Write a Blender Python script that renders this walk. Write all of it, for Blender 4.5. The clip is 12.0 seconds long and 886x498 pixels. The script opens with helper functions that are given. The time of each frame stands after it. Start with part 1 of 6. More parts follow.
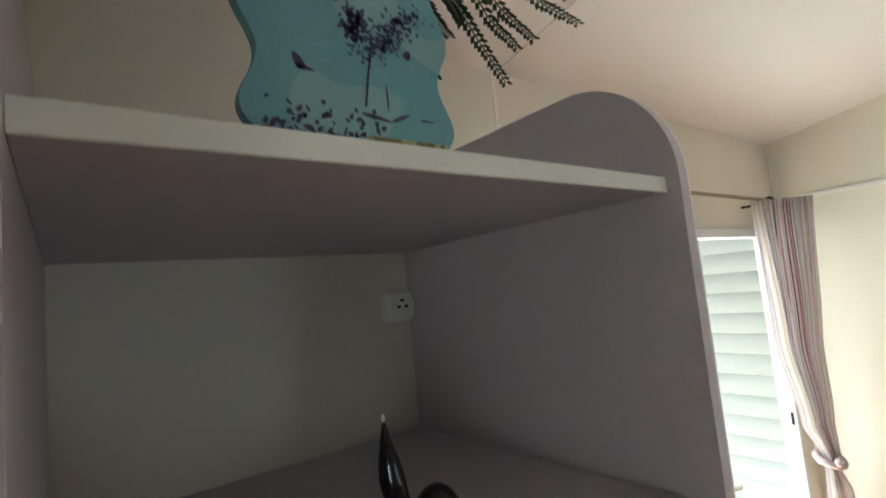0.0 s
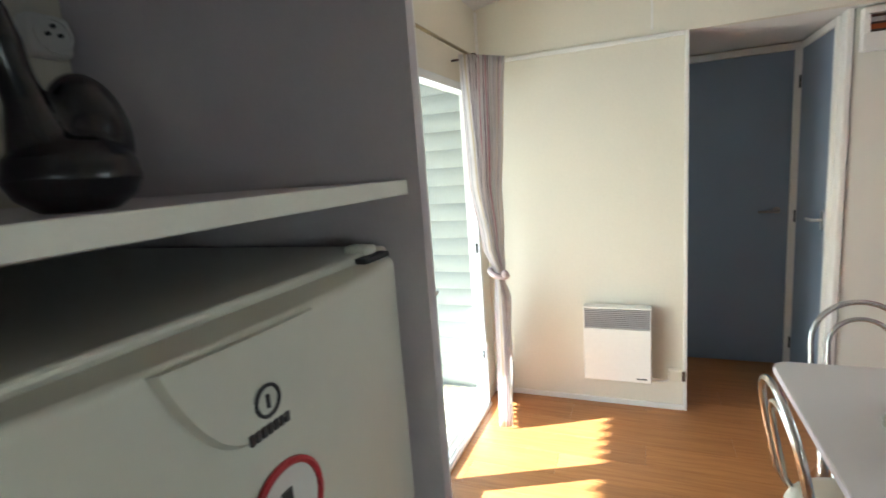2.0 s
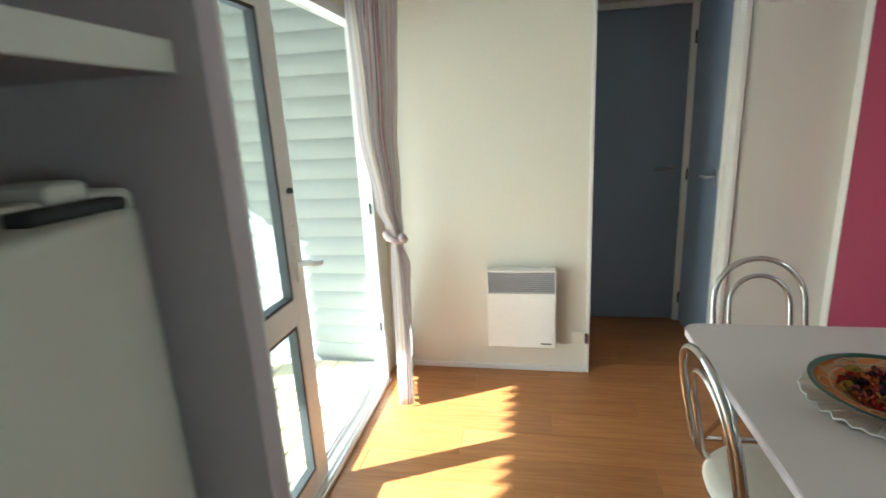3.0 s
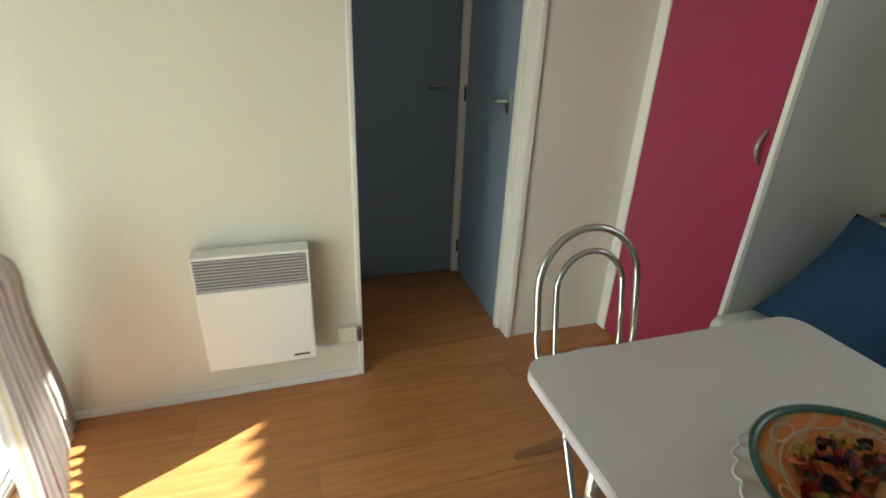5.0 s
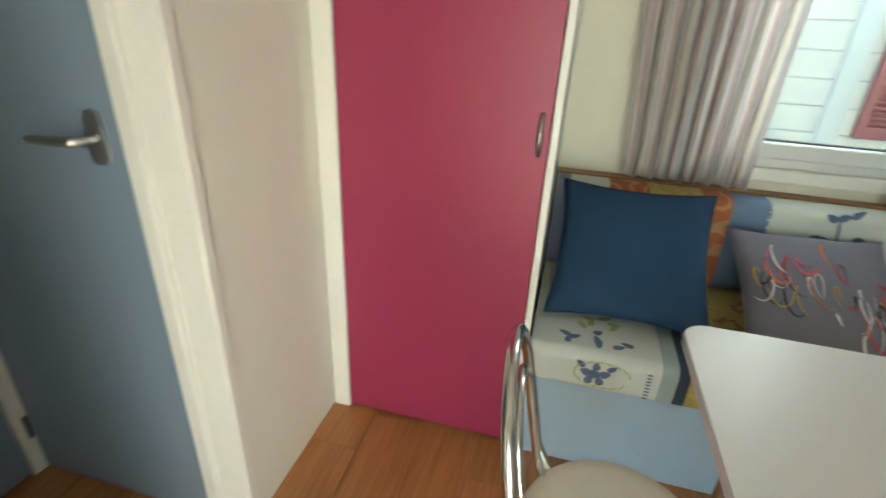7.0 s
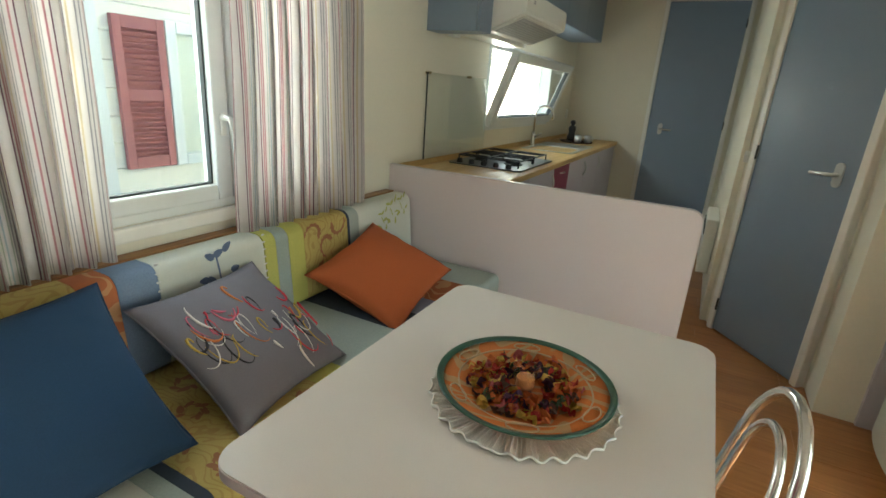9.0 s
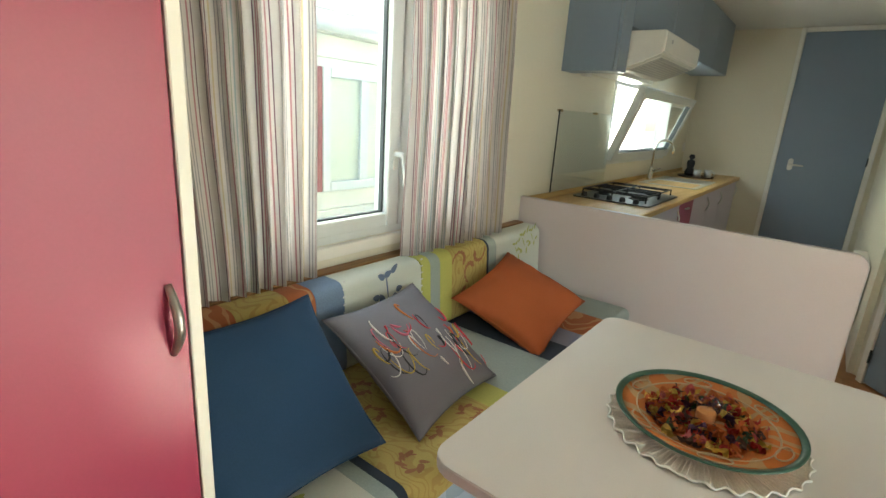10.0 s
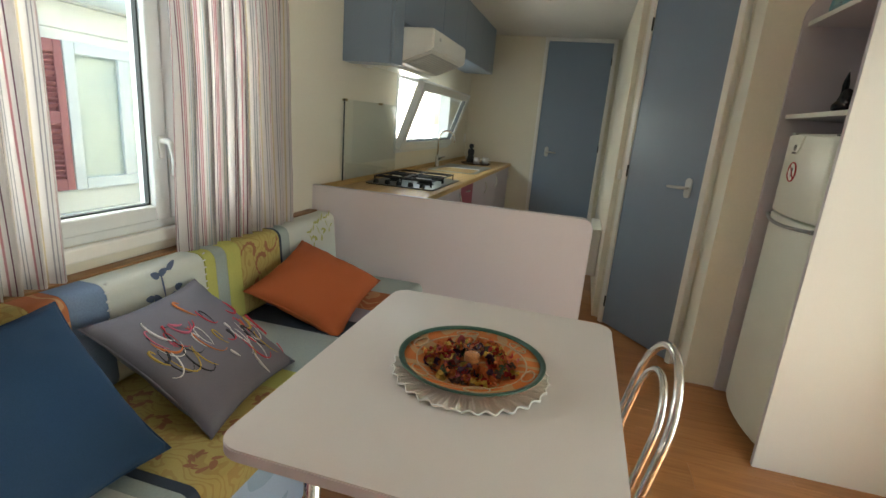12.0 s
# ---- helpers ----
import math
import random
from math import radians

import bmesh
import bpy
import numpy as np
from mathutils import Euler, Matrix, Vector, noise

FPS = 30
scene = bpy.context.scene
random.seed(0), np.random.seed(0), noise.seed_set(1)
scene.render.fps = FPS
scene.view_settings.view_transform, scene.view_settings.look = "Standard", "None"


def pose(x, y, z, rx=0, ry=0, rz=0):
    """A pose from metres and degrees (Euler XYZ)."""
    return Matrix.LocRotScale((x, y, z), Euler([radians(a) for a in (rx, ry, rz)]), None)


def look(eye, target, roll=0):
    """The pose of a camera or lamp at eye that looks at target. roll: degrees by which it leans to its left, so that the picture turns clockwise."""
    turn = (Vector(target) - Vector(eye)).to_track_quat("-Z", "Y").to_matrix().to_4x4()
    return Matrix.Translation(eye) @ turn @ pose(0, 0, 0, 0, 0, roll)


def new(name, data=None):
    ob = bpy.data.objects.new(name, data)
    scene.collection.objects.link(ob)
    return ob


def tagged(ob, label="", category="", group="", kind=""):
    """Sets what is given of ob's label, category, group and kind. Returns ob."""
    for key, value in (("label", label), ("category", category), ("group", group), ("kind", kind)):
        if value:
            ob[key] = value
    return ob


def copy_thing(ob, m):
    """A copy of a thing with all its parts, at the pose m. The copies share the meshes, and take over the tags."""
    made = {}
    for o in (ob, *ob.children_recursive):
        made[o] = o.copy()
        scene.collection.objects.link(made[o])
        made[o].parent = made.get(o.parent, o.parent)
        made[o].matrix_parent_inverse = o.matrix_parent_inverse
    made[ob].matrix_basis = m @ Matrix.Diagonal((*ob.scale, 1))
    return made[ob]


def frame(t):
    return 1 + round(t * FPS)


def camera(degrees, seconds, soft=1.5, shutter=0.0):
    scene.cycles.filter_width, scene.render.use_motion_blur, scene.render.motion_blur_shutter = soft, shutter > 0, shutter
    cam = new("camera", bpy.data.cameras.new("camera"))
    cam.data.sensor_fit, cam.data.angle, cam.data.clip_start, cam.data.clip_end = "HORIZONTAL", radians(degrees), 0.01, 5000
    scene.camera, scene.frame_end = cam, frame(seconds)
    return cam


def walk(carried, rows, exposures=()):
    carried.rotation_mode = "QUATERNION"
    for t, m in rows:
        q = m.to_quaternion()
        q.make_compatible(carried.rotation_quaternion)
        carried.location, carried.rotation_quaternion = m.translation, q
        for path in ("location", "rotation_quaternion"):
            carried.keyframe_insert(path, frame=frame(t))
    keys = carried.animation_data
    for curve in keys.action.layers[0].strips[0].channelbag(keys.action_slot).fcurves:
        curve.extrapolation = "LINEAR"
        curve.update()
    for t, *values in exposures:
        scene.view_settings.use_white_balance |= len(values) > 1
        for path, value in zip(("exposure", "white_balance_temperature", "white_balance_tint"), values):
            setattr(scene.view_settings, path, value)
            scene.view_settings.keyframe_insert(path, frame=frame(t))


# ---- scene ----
cam = camera(83.9, 12.0, shutter=0.3)
PATH = [
    (0, (0.959, 2.113, 1.859), (2.182, 3.685, 2.038), -5.7),
    (0.5, (0.949, 2.099, 1.781), (2.285, 3.586, 1.842), -6.6),
    (1, (0.95, 2.104, 1.721), (2.501, 3.367, 1.692), -7.6),
    (1.5, (0.95, 2.128, 1.637), (2.599, 3.236, 1.408), -6.2),
    (2, (0.989, 2.137, 1.567), (2.808, 2.902, 1.24), -4.3),
    (2.5, (1.114, 2.172, 1.529), (2.983, 2.759, 1.127), -3.5),
    (3, (1.316, 2.219, 1.494), (3.217, 2.595, 0.996), -3.0),
    (3.5, (1.531, 2.227, 1.452), (3.411, 2.219, 0.771), -0.3),
    (5.5, (2.682, 2.139, 1.408), (4.282, 1.26, 0.592), 3.2),
    (6, (3.009, 2.163, 1.387), (4.294, 0.851, 0.596), 4.6),
    (6.5, (3.25, 2.116, 1.363), (4.156, 0.541, 0.526), 3.8),
    (7, (3.49, 1.972, 1.367), (3.916, 0.225, 0.491), 2.9),
    (7.5, (3.578, 1.82, 1.398), (3.082, 0.083, 0.54), 4.5),
    (9.3, (3.649, 1.498, 1.387), (1.929, 0.677, 0.78), 3.8),
    (9.5, (3.749, 1.461, 1.405), (2.139, 0.424, 0.83), 2.7),
    (10, (3.856, 1.399, 1.41), (2.323, 0.232, 0.873), 3.8),
    (10.5, (3.89, 1.419, 1.413), (2.119, 0.638, 0.909), 5.7),
    (11, (3.914, 1.43, 1.414), (2.083, 0.794, 0.92), 4.7),
    (11.5, (3.884, 1.478, 1.417), (2.018, 0.948, 0.93), 4.6),
    (12, (3.883, 1.508, 1.392), (2.013, 1.013, 0.885), 4.8),
]
walk(cam, [(t, look(eye, target, roll)) for t, eye, target, roll in PATH],
     exposures=[(0, 3.40, 5550, 6), (1.5, 3.32, 5450, 4), (2.5, 3.15, 5450, 2), (3.0, 2.93, 5400, -1), (3.5, 1.87, 5400, -4), (3.7, 1.7, 5450, -5), (5.5, 2.95, 5650, -6), (6.0, 2.88, 5650, -6), (6.5, 3.25, 5600, -6), (7.0, 3.35, 5850, -5), (7.5, 3.2, 5850, -6), (9.5, 3.52, 6250, -2), (10.0, 3.6, 6300, -3), (12, 3.36, 6200, 3)])

# ---------------------------------------------------------------- light
SUN_ELEVATION = radians(27.3)
SUN_WAY = Vector((0.43, -0.90, -0.999 * math.tan(SUN_ELEVATION)))
world = bpy.data.worlds.new("sky")
world.use_nodes = True
scene.world = world
wn = world.node_tree
sky = wn.nodes.new("ShaderNodeTexSky")
sky.sky_type = "NISHITA"
sky.sun_disc = False
sky.sun_elevation = SUN_ELEVATION
sky.sun_rotation = radians(-25.5)
wn.nodes["Background"].inputs["Strength"].default_value = 0.065
wn.links.new(sky.outputs["Color"], wn.nodes["Background"].inputs["Color"])
sun = new("sun", bpy.data.lights.new("sun", "SUN"))
sun.data.energy, sun.data.angle, sun.data.color = 5.0, radians(0.5), (1.0, 0.93, 0.82)
sun.matrix_world = look((0, 8, 6), Vector((0, 8, 6)) + SUN_WAY)


def daylight(name, at, target, width, height, watts, colour):
    """Sky light that enters by an opening."""
    lamp = new(name, bpy.data.lights.new(name, "AREA"))
    lamp.data.shape, lamp.data.size, lamp.data.size_y = "RECTANGLE", width, height
    lamp.data.energy, lamp.data.color = watts, colour
    lamp.matrix_world = look(at, target)
    return lamp


daylight("sky_light_glass_door", (2.98, 3.26, 1.05), (2.98, 2.0, 0.9), 1.5, 1.9, 1.7, (0.91, 0.97, 1.0))
daylight("sky_light_window", (2.42, -0.2, 1.45), (2.42, 2.0, 1.2), 1.1, 0.95, 1.2, (1.0, 0.98, 0.94))
daylight("sky_light_kitchen_window", (-0.75, -0.2, 1.4), (-0.75, 2.0, 1.2), 1.2, 0.6, 0.95, (1.0, 0.98, 0.94))

# ---------------------------------------------------------------- materials
def material(name, colour, rough=0.6, metal=0.0, grain=40.0, vary=0.08, bump=0.1, bump_scale=120.0, stretch=(1, 1, 1), coat=0.0, spec=0.5):
    """A surface with fine grain, broad unevenness of tone and fine relief."""
    m = bpy.data.materials.new(name)
    m.use_nodes = True
    n, l = m.node_tree.nodes, m.node_tree.links
    b = n["Principled BSDF"]
    b.inputs["Metallic"].default_value = metal
    b.inputs["Coat Weight"].default_value = coat
    b.inputs["Coat Roughness"].default_value = 0.15
    b.inputs["Specular IOR Level"].default_value = spec
    co = n.new("ShaderNodeTexCoord")
    mp = n.new("ShaderNodeMapping")
    mp.inputs["Scale"].default_value = stretch
    l.new(co.outputs["Object"], mp.inputs["Vector"])
    fine, broad = n.new("ShaderNodeTexNoise"), n.new("ShaderNodeTexNoise")
    fine.inputs["Scale"].default_value, fine.inputs["Detail"].default_value = grain, 6
    broad.inputs["Scale"].default_value, broad.inputs["Detail"].default_value = 1.7, 3
    for t in (fine, broad):
        l.new(mp.outputs["Vector"], t.inputs["Vector"])
    add = n.new("ShaderNodeMath")
    add.operation = "ADD"
    l.new(fine.outputs["Fac"], add.inputs[0])
    l.new(broad.outputs["Fac"], add.inputs[1])
    ramp = n.new("ShaderNodeMapRange")
    ramp.inputs["From Min"].default_value, ramp.inputs["From Max"].default_value = 0.6, 1.4
    ramp.inputs["To Min"].default_value, ramp.inputs["To Max"].default_value = 1 - vary, 1 + vary
    l.new(add.outputs[0], ramp.inputs["Value"])
    mul = n.new("ShaderNodeVectorMath")
    mul.operation = "SCALE"
    mul.inputs[0].default_value = colour
    l.new(ramp.outputs["Result"], mul.inputs["Scale"])
    l.new(mul.outputs["Vector"], b.inputs["Base Color"])
    rr = n.new("ShaderNodeMapRange")
    rr.inputs["To Min"].default_value, rr.inputs["To Max"].default_value = max(0.02, rough - 0.07), min(1, rough + 0.07)
    l.new(broad.outputs["Fac"], rr.inputs["Value"])
    l.new(rr.outputs["Result"], b.inputs["Roughness"])
    if bump:
        bt, bp = n.new("ShaderNodeTexNoise"), n.new("ShaderNodeBump")
        bt.inputs["Scale"].default_value = bump_scale
        l.new(mp.outputs["Vector"], bt.inputs["Vector"])
        bp.inputs["Strength"].default_value, bp.inputs["Distance"].default_value = bump, 0.002
        l.new(bt.outputs["Fac"], bp.inputs["Height"])
        l.new(bp.outputs["Normal"], b.inputs["Normal"])
    return m


def base_of(m):
    return m.node_tree.nodes["Principled BSDF"]


def glass_material(name, tint=(1, 1, 1), mirror=0.08):
    """Thin clear pane: mostly see-through, with a glossy reflection that grows towards grazing."""
    m = bpy.data.materials.new(name)
    m.use_nodes = True
    n, l = m.node_tree.nodes, m.node_tree.links
    n.remove(n["Principled BSDF"])
    out = n["Material Output"]
    tr, gl, mix, fr = (n.new("ShaderNode" + k) for k in ("BsdfTransparent", "BsdfGlossy", "MixShader", "LayerWeight"))
    tr.inputs["Color"].default_value = (*tint, 1)
    gl.inputs["Roughness"].default_value = 0.02
    fr.inputs["Blend"].default_value = 0.5
    pw, ad = n.new("ShaderNodeMath"), n.new("ShaderNodeMath")
    pw.operation, ad.operation = "POWER", "MULTIPLY_ADD"
    pw.inputs[1].default_value, ad.inputs[1].default_value, ad.inputs[2].default_value = 4.0, 0.6, mirror * 0.4
    l.new(fr.outputs["Facing"], pw.inputs[0])
    l.new(pw.outputs[0], ad.inputs[0])
    l.new(ad.outputs[0], mix.inputs["Fac"])
    l.new(tr.outputs["BSDF"], mix.inputs[1])
    l.new(gl.outputs["BSDF"], mix.inputs[2])
    l.new(mix.outputs["Shader"], out.inputs["Surface"])
    return m


def wood_material(name, dark, light, scale=(1, 1, 1), rough=0.35, seed_vary=True, ring=26.0):
    m = bpy.data.materials.new(name)
    m.use_nodes = True
    n, l = m.node_tree.nodes, m.node_tree.links
    b = n["Principled BSDF"]
    co, mp = n.new("ShaderNodeTexCoord"), n.new("ShaderNodeMapping")
    mp.inputs["Scale"].default_value = scale
    l.new(co.outputs["Object"], mp.inputs["Vector"])
    info, off = n.new("ShaderNodeObjectInfo"), n.new("ShaderNodeVectorMath")
    off.operation = "MULTIPLY_ADD"
    off.inputs[1].default_value = (31.0, 17.0, 23.0)
    l.new(info.outputs["Random"], off.inputs[0])
    l.new(mp.outputs["Vector"], off.inputs[2])
    g, f = n.new("ShaderNodeTexNoise"), n.new("ShaderNodeTexNoise")
    g.inputs["Scale"].default_value, g.inputs["Detail"].default_value, g.inputs["Distortion"].default_value = ring, 8, 0.4
    f.inputs["Scale"].default_value, f.inputs["Detail"].default_value = ring * 0.25, 3
    for t in (g, f):
        l.new(off.outputs["Vector"], t.inputs["Vector"])
    s = n.new("ShaderNodeMath")
    s.operation = "MULTIPLY_ADD"
    s.inputs[1].default_value = 0.65
    l.new(g.outputs["Fac"], s.inputs[0])
    h = n.new("ShaderNodeMath")
    h.operation = "MULTIPLY"
    h.inputs[1].default_value = 0.35
    l.new(f.outputs["Fac"], h.inputs[0])
    l.new(h.outputs[0], s.inputs[2])
    r = n.new("ShaderNodeValToRGB")
    r.color_ramp.elements[0].position, r.color_ramp.elements[0].color = 0.36, (*dark, 1)
    r.color_ramp.elements[1].position, r.color_ramp.elements[1].color = 0.62, (*light, 1)
    l.new(s.outputs[0], r.inputs["Fac"])
    tone = n.new("ShaderNodeMapRange")
    tone.inputs["To Min"].default_value, tone.inputs["To Max"].default_value = 0.88, 1.1
    l.new(info.outputs["Random"], tone.inputs["Value"])
    mul = n.new("ShaderNodeVectorMath")
    mul.operation = "SCALE"
    l.new(r.outputs["Color"], mul.inputs[0])
    l.new(tone.outputs["Result"], mul.inputs["Scale"])
    l.new(mul.outputs["Vector"], b.inputs["Base Color"])
    b.inputs["Roughness"].default_value = rough
    bp = n.new("ShaderNodeBump")
    bp.inputs["Strength"].default_value, bp.inputs["Distance"].default_value = 0.15, 0.001
    l.new(g.outputs["Fac"], bp.inputs["Height"])
    l.new(bp.outputs["Normal"], b.inputs["Normal"])
    return m


def striped_cloth(name, stripes, width, glow_through=0.35, rough=0.9):
    """Woven cloth with stripes down its length; the stripes follow the cloth's own width (UV), in metres."""
    m = bpy.data.materials.new(name)
    m.use_nodes = True
    n, l = m.node_tree.nodes, m.node_tree.links
    b = n["Principled BSDF"]
    uv, sep = n.new("ShaderNodeUVMap"), n.new("ShaderNodeSeparateXYZ")
    l.new(uv.outputs["UV"], sep.inputs["Vector"])
    div, fr = n.new("ShaderNodeMath"), n.new("ShaderNodeMath")
    div.operation, fr.operation = "DIVIDE", "FRACT"
    div.inputs[1].default_value = width
    l.new(sep.outputs["X"], div.inputs[0])
    l.new(div.outputs[0], fr.inputs[0])
    r = n.new("ShaderNodeValToRGB")
    r.color_ramp.interpolation = "CONSTANT"
    at = 0.0
    for i, (w, c) in enumerate(stripes):
        e = r.color_ramp.elements[0] if i == 0 else r.color_ramp.elements.new(at)
        if i == 0:
            e.position = 0.0
        e.color = (*c, 1)
        at += w
    while len(r.color_ramp.elements) > len(stripes):
        r.color_ramp.elements.remove(r.color_ramp.elements[-1])
    l.new(fr.outputs[0], r.inputs["Fac"])
    wv = n.new("ShaderNodeTexNoise")
    wv.inputs["Scale"].default_value = 350
    l.new(uv.outputs["UV"], wv.inputs["Vector"])
    tone = n.new("ShaderNodeMapRange")
    tone.inputs["To Min"].default_value, tone.inputs["To Max"].default_value = 0.86, 1.1
    l.new(wv.outputs["Fac"], tone.inputs["Value"])
    mul = n.new("ShaderNodeVectorMath")
    mul.operation = "SCALE"
    l.new(r.outputs["Color"], mul.inputs[0])
    l.new(tone.outputs["Result"], mul.inputs["Scale"])
    l.new(mul.outputs["Vector"], b.inputs["Base Color"])
    b.inputs["Roughness"].default_value = rough
    tl, mix = n.new("ShaderNodeBsdfTranslucent"), n.new("ShaderNodeMixShader")
    l.new(mul.outputs["Vector"], tl.inputs["Color"])
    mix.inputs["Fac"].default_value = glow_through
    l.new(b.outputs["BSDF"], mix.inputs[1])
    l.new(tl.outputs["BSDF"], mix.inputs[2])
    l.new(mix.outputs["Shader"], n["Material Output"].inputs["Surface"])
    return m


M = {}
M["wall"] = material("cream wall panel", (0.76, 0.72, 0.60), 0.55, grain=60, vary=0.03, bump=0.05, bump_scale=300)
M["ceiling"] = material("white ceiling panel", (0.80, 0.78, 0.74), 0.6, vary=0.03, bump=0.04)
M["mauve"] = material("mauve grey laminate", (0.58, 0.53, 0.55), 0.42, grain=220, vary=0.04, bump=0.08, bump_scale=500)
M["panel"] = material("rosy white laminate", (0.79, 0.79, 0.70), 0.45, grain=180, vary=0.03, bump=0.05, bump_scale=400)
M["divider"] = material("pale lilac laminate board", (0.69, 0.62, 0.63), 0.4, grain=200, vary=0.03, bump=0.05, bump_scale=400)
M["white_board"] = material("white laminate board", (0.84, 0.82, 0.78), 0.35, grain=200, vary=0.025, bump=0.04, bump_scale=400)
M["trim"] = material("white moulding", (0.82, 0.80, 0.75), 0.4, vary=0.03, bump=0.03)
M["blue"] = material("slate blue door laminate", (0.225, 0.285, 0.37), 0.36, grain=180, vary=0.05, bump=0.06, bump_scale=400)
M["pink"] = material("raspberry laminate", (0.31, 0.031, 0.085), 0.36, grain=200, vary=0.05, bump=0.05, bump_scale=400)
M["grey"] = material("grey laminate", (0.50, 0.49, 0.50), 0.4, grain=200, vary=0.04, bump=0.05, bump_scale=400)
M["paleblue"] = material("pale blue laminate", (0.40, 0.52, 0.66), 0.3, grain=120, vary=0.05, bump=0.03)
M["table"] = material("rosy white table laminate", (0.65, 0.605, 0.575), 0.36, grain=300, vary=0.04, bump=0.06, bump_scale=600)
M["fridge"] = material("white enamel", (0.66, 0.66, 0.57), 0.36, vary=0.02, bump=0.0)
M["plastic"] = material("white plastic", (0.80, 0.79, 0.74), 0.35, vary=0.03, bump=0.0)
M["chrome"] = material("chromed tube", (0.62, 0.61, 0.59), 0.22, metal=1.0, vary=0.06, bump=0.03, bump_scale=60)
M["steel"] = material("brushed steel", (0.66, 0.66, 0.64), 0.4, metal=1.0, grain=90, vary=0.08, bump=0.08, stretch=(1, 8, 1))
M["handle_steel"] = material("dull satin metal", (0.36, 0.34, 0.33), 0.35, metal=0.9, vary=0.06)
M["black"] = material("black glazed ceramic", (0.008, 0.008, 0.009), 0.2, vary=0.2, bump=0.02, coat=0.15, spec=0.35)
M["iron"] = material("black enamelled iron", (0.015, 0.015, 0.016), 0.45, vary=0.2, bump=0.1)
M["rubber"] = material("dark seal", (0.03, 0.035, 0.035), 0.6, vary=0.1, bump=0.0)
M["cream_vinyl"] = material("cream padded vinyl", (0.74, 0.69, 0.56), 0.45, vary=0.04, bump=0.12, bump_scale=160)
M["navy"] = material("navy cotton", (0.016, 0.05, 0.115), 0.9, grain=300, vary=0.14, bump=0.3, bump_scale=900)
M["lilac"] = material("lilac grey cotton", (0.18, 0.172, 0.205), 0.85, grain=300, vary=0.1, bump=0.3, bump_scale=900)
M["rust"] = material("rust orange cotton", (0.42, 0.105, 0.03), 0.9, grain=300, vary=0.12, bump=0.35, bump_scale=700)
M["floor"] = wood_material("orange brown laminate floor", (0.36, 0.150, 0.046), (0.47, 0.212, 0.070), (46, 2.6, 46), 0.33, ring=1.6)
M["worktop"] = wood_material("beech worktop", (0.50, 0.31, 0.10), (0.66, 0.45, 0.18), (3, 40, 40), 0.4, ring=1.2)
M["ledge"] = wood_material("brown wooden ledge", (0.20, 0.09, 0.03), (0.34, 0.17, 0.06), (3, 40, 40), 0.45, ring=1.2)
M["deck"] = wood_material("weathered deck board", (0.46, 0.42, 0.30), (0.64, 0.60, 0.47), (2.2, 40, 40), 0.75, ring=1.4)
M["siding"] = material("pale green grey cladding", (0.27, 0.30, 0.295), 0.5, grain=50, vary=0.04, bump=0.1)
M["cream_siding"] = material("cream cladding", (0.84, 0.82, 0.75), 0.6, grain=50, vary=0.05, bump=0.1)
M["maroon"] = material("maroon painted shutter", (0.36, 0.13, 0.13), 0.5, vary=0.08, bump=0.08)
M["gravel"] = material("grey gravel", (0.26, 0.25, 0.235), 0.95, grain=25, vary=0.35, bump=1.0, bump_scale=55)
M["render_white"] = material("white render", (0.78, 0.79, 0.80), 0.8, vary=0.04, bump=0.3, bump_scale=40)
M["tile"] = material("brown roof tile", (0.26, 0.15, 0.11), 0.8, vary=0.25, bump=0.3)
M["metal_white"] = material("white coated metal", (0.74, 0.76, 0.75), 0.4, vary=0.03, bump=0.02)
M["wood_table"] = material("dark seam", (0.10, 0.06, 0.04), 0.6, vary=0.1)
M["glass"] = glass_material("window glass", (0.97, 0.99, 0.98))
M["green_glass"] = glass_material("greenish splash glass", (0.965, 0.98, 0.97), 0.1)

# ---------------------------------------------------------------- mesh helpers
def part(name, bm, mat, parent=None, label="", smooth=False):
    """Links a bmesh as one mesh object, under a thing or a part if one is given."""
    me = bpy.data.meshes.new(name)
    bmesh.ops.recalc_face_normals(bm, faces=bm.faces)
    bm.to_mesh(me)
    bm.free()
    me.materials.append(mat)
    if smooth:
        for p in me.polygons:
            p.use_smooth = True
    ob = new(name, me)
    if parent is not None:
        ob.parent = parent
        ob.matrix_parent_inverse = parent.matrix_basis.inverted() if parent.parent is None else (parent.parent.matrix_basis @ parent.matrix_parent_inverse @ parent.matrix_basis).inverted()
    if label:
        ob["label"] = label
    return ob


def thing(name, at, label, category, group=""):
    e = new(name)
    e.empty_display_size = 0.05
    e.matrix_basis = pose(*at)
    return tagged(e, label, category, group)


def smooth_sharp(ob, degrees=40):
    """Rounded shading with crisp folds."""
    ob.data.set_sharp_from_angle(angle=radians(degrees))
    for p in ob.data.polygons:
        p.use_smooth = True
    return ob


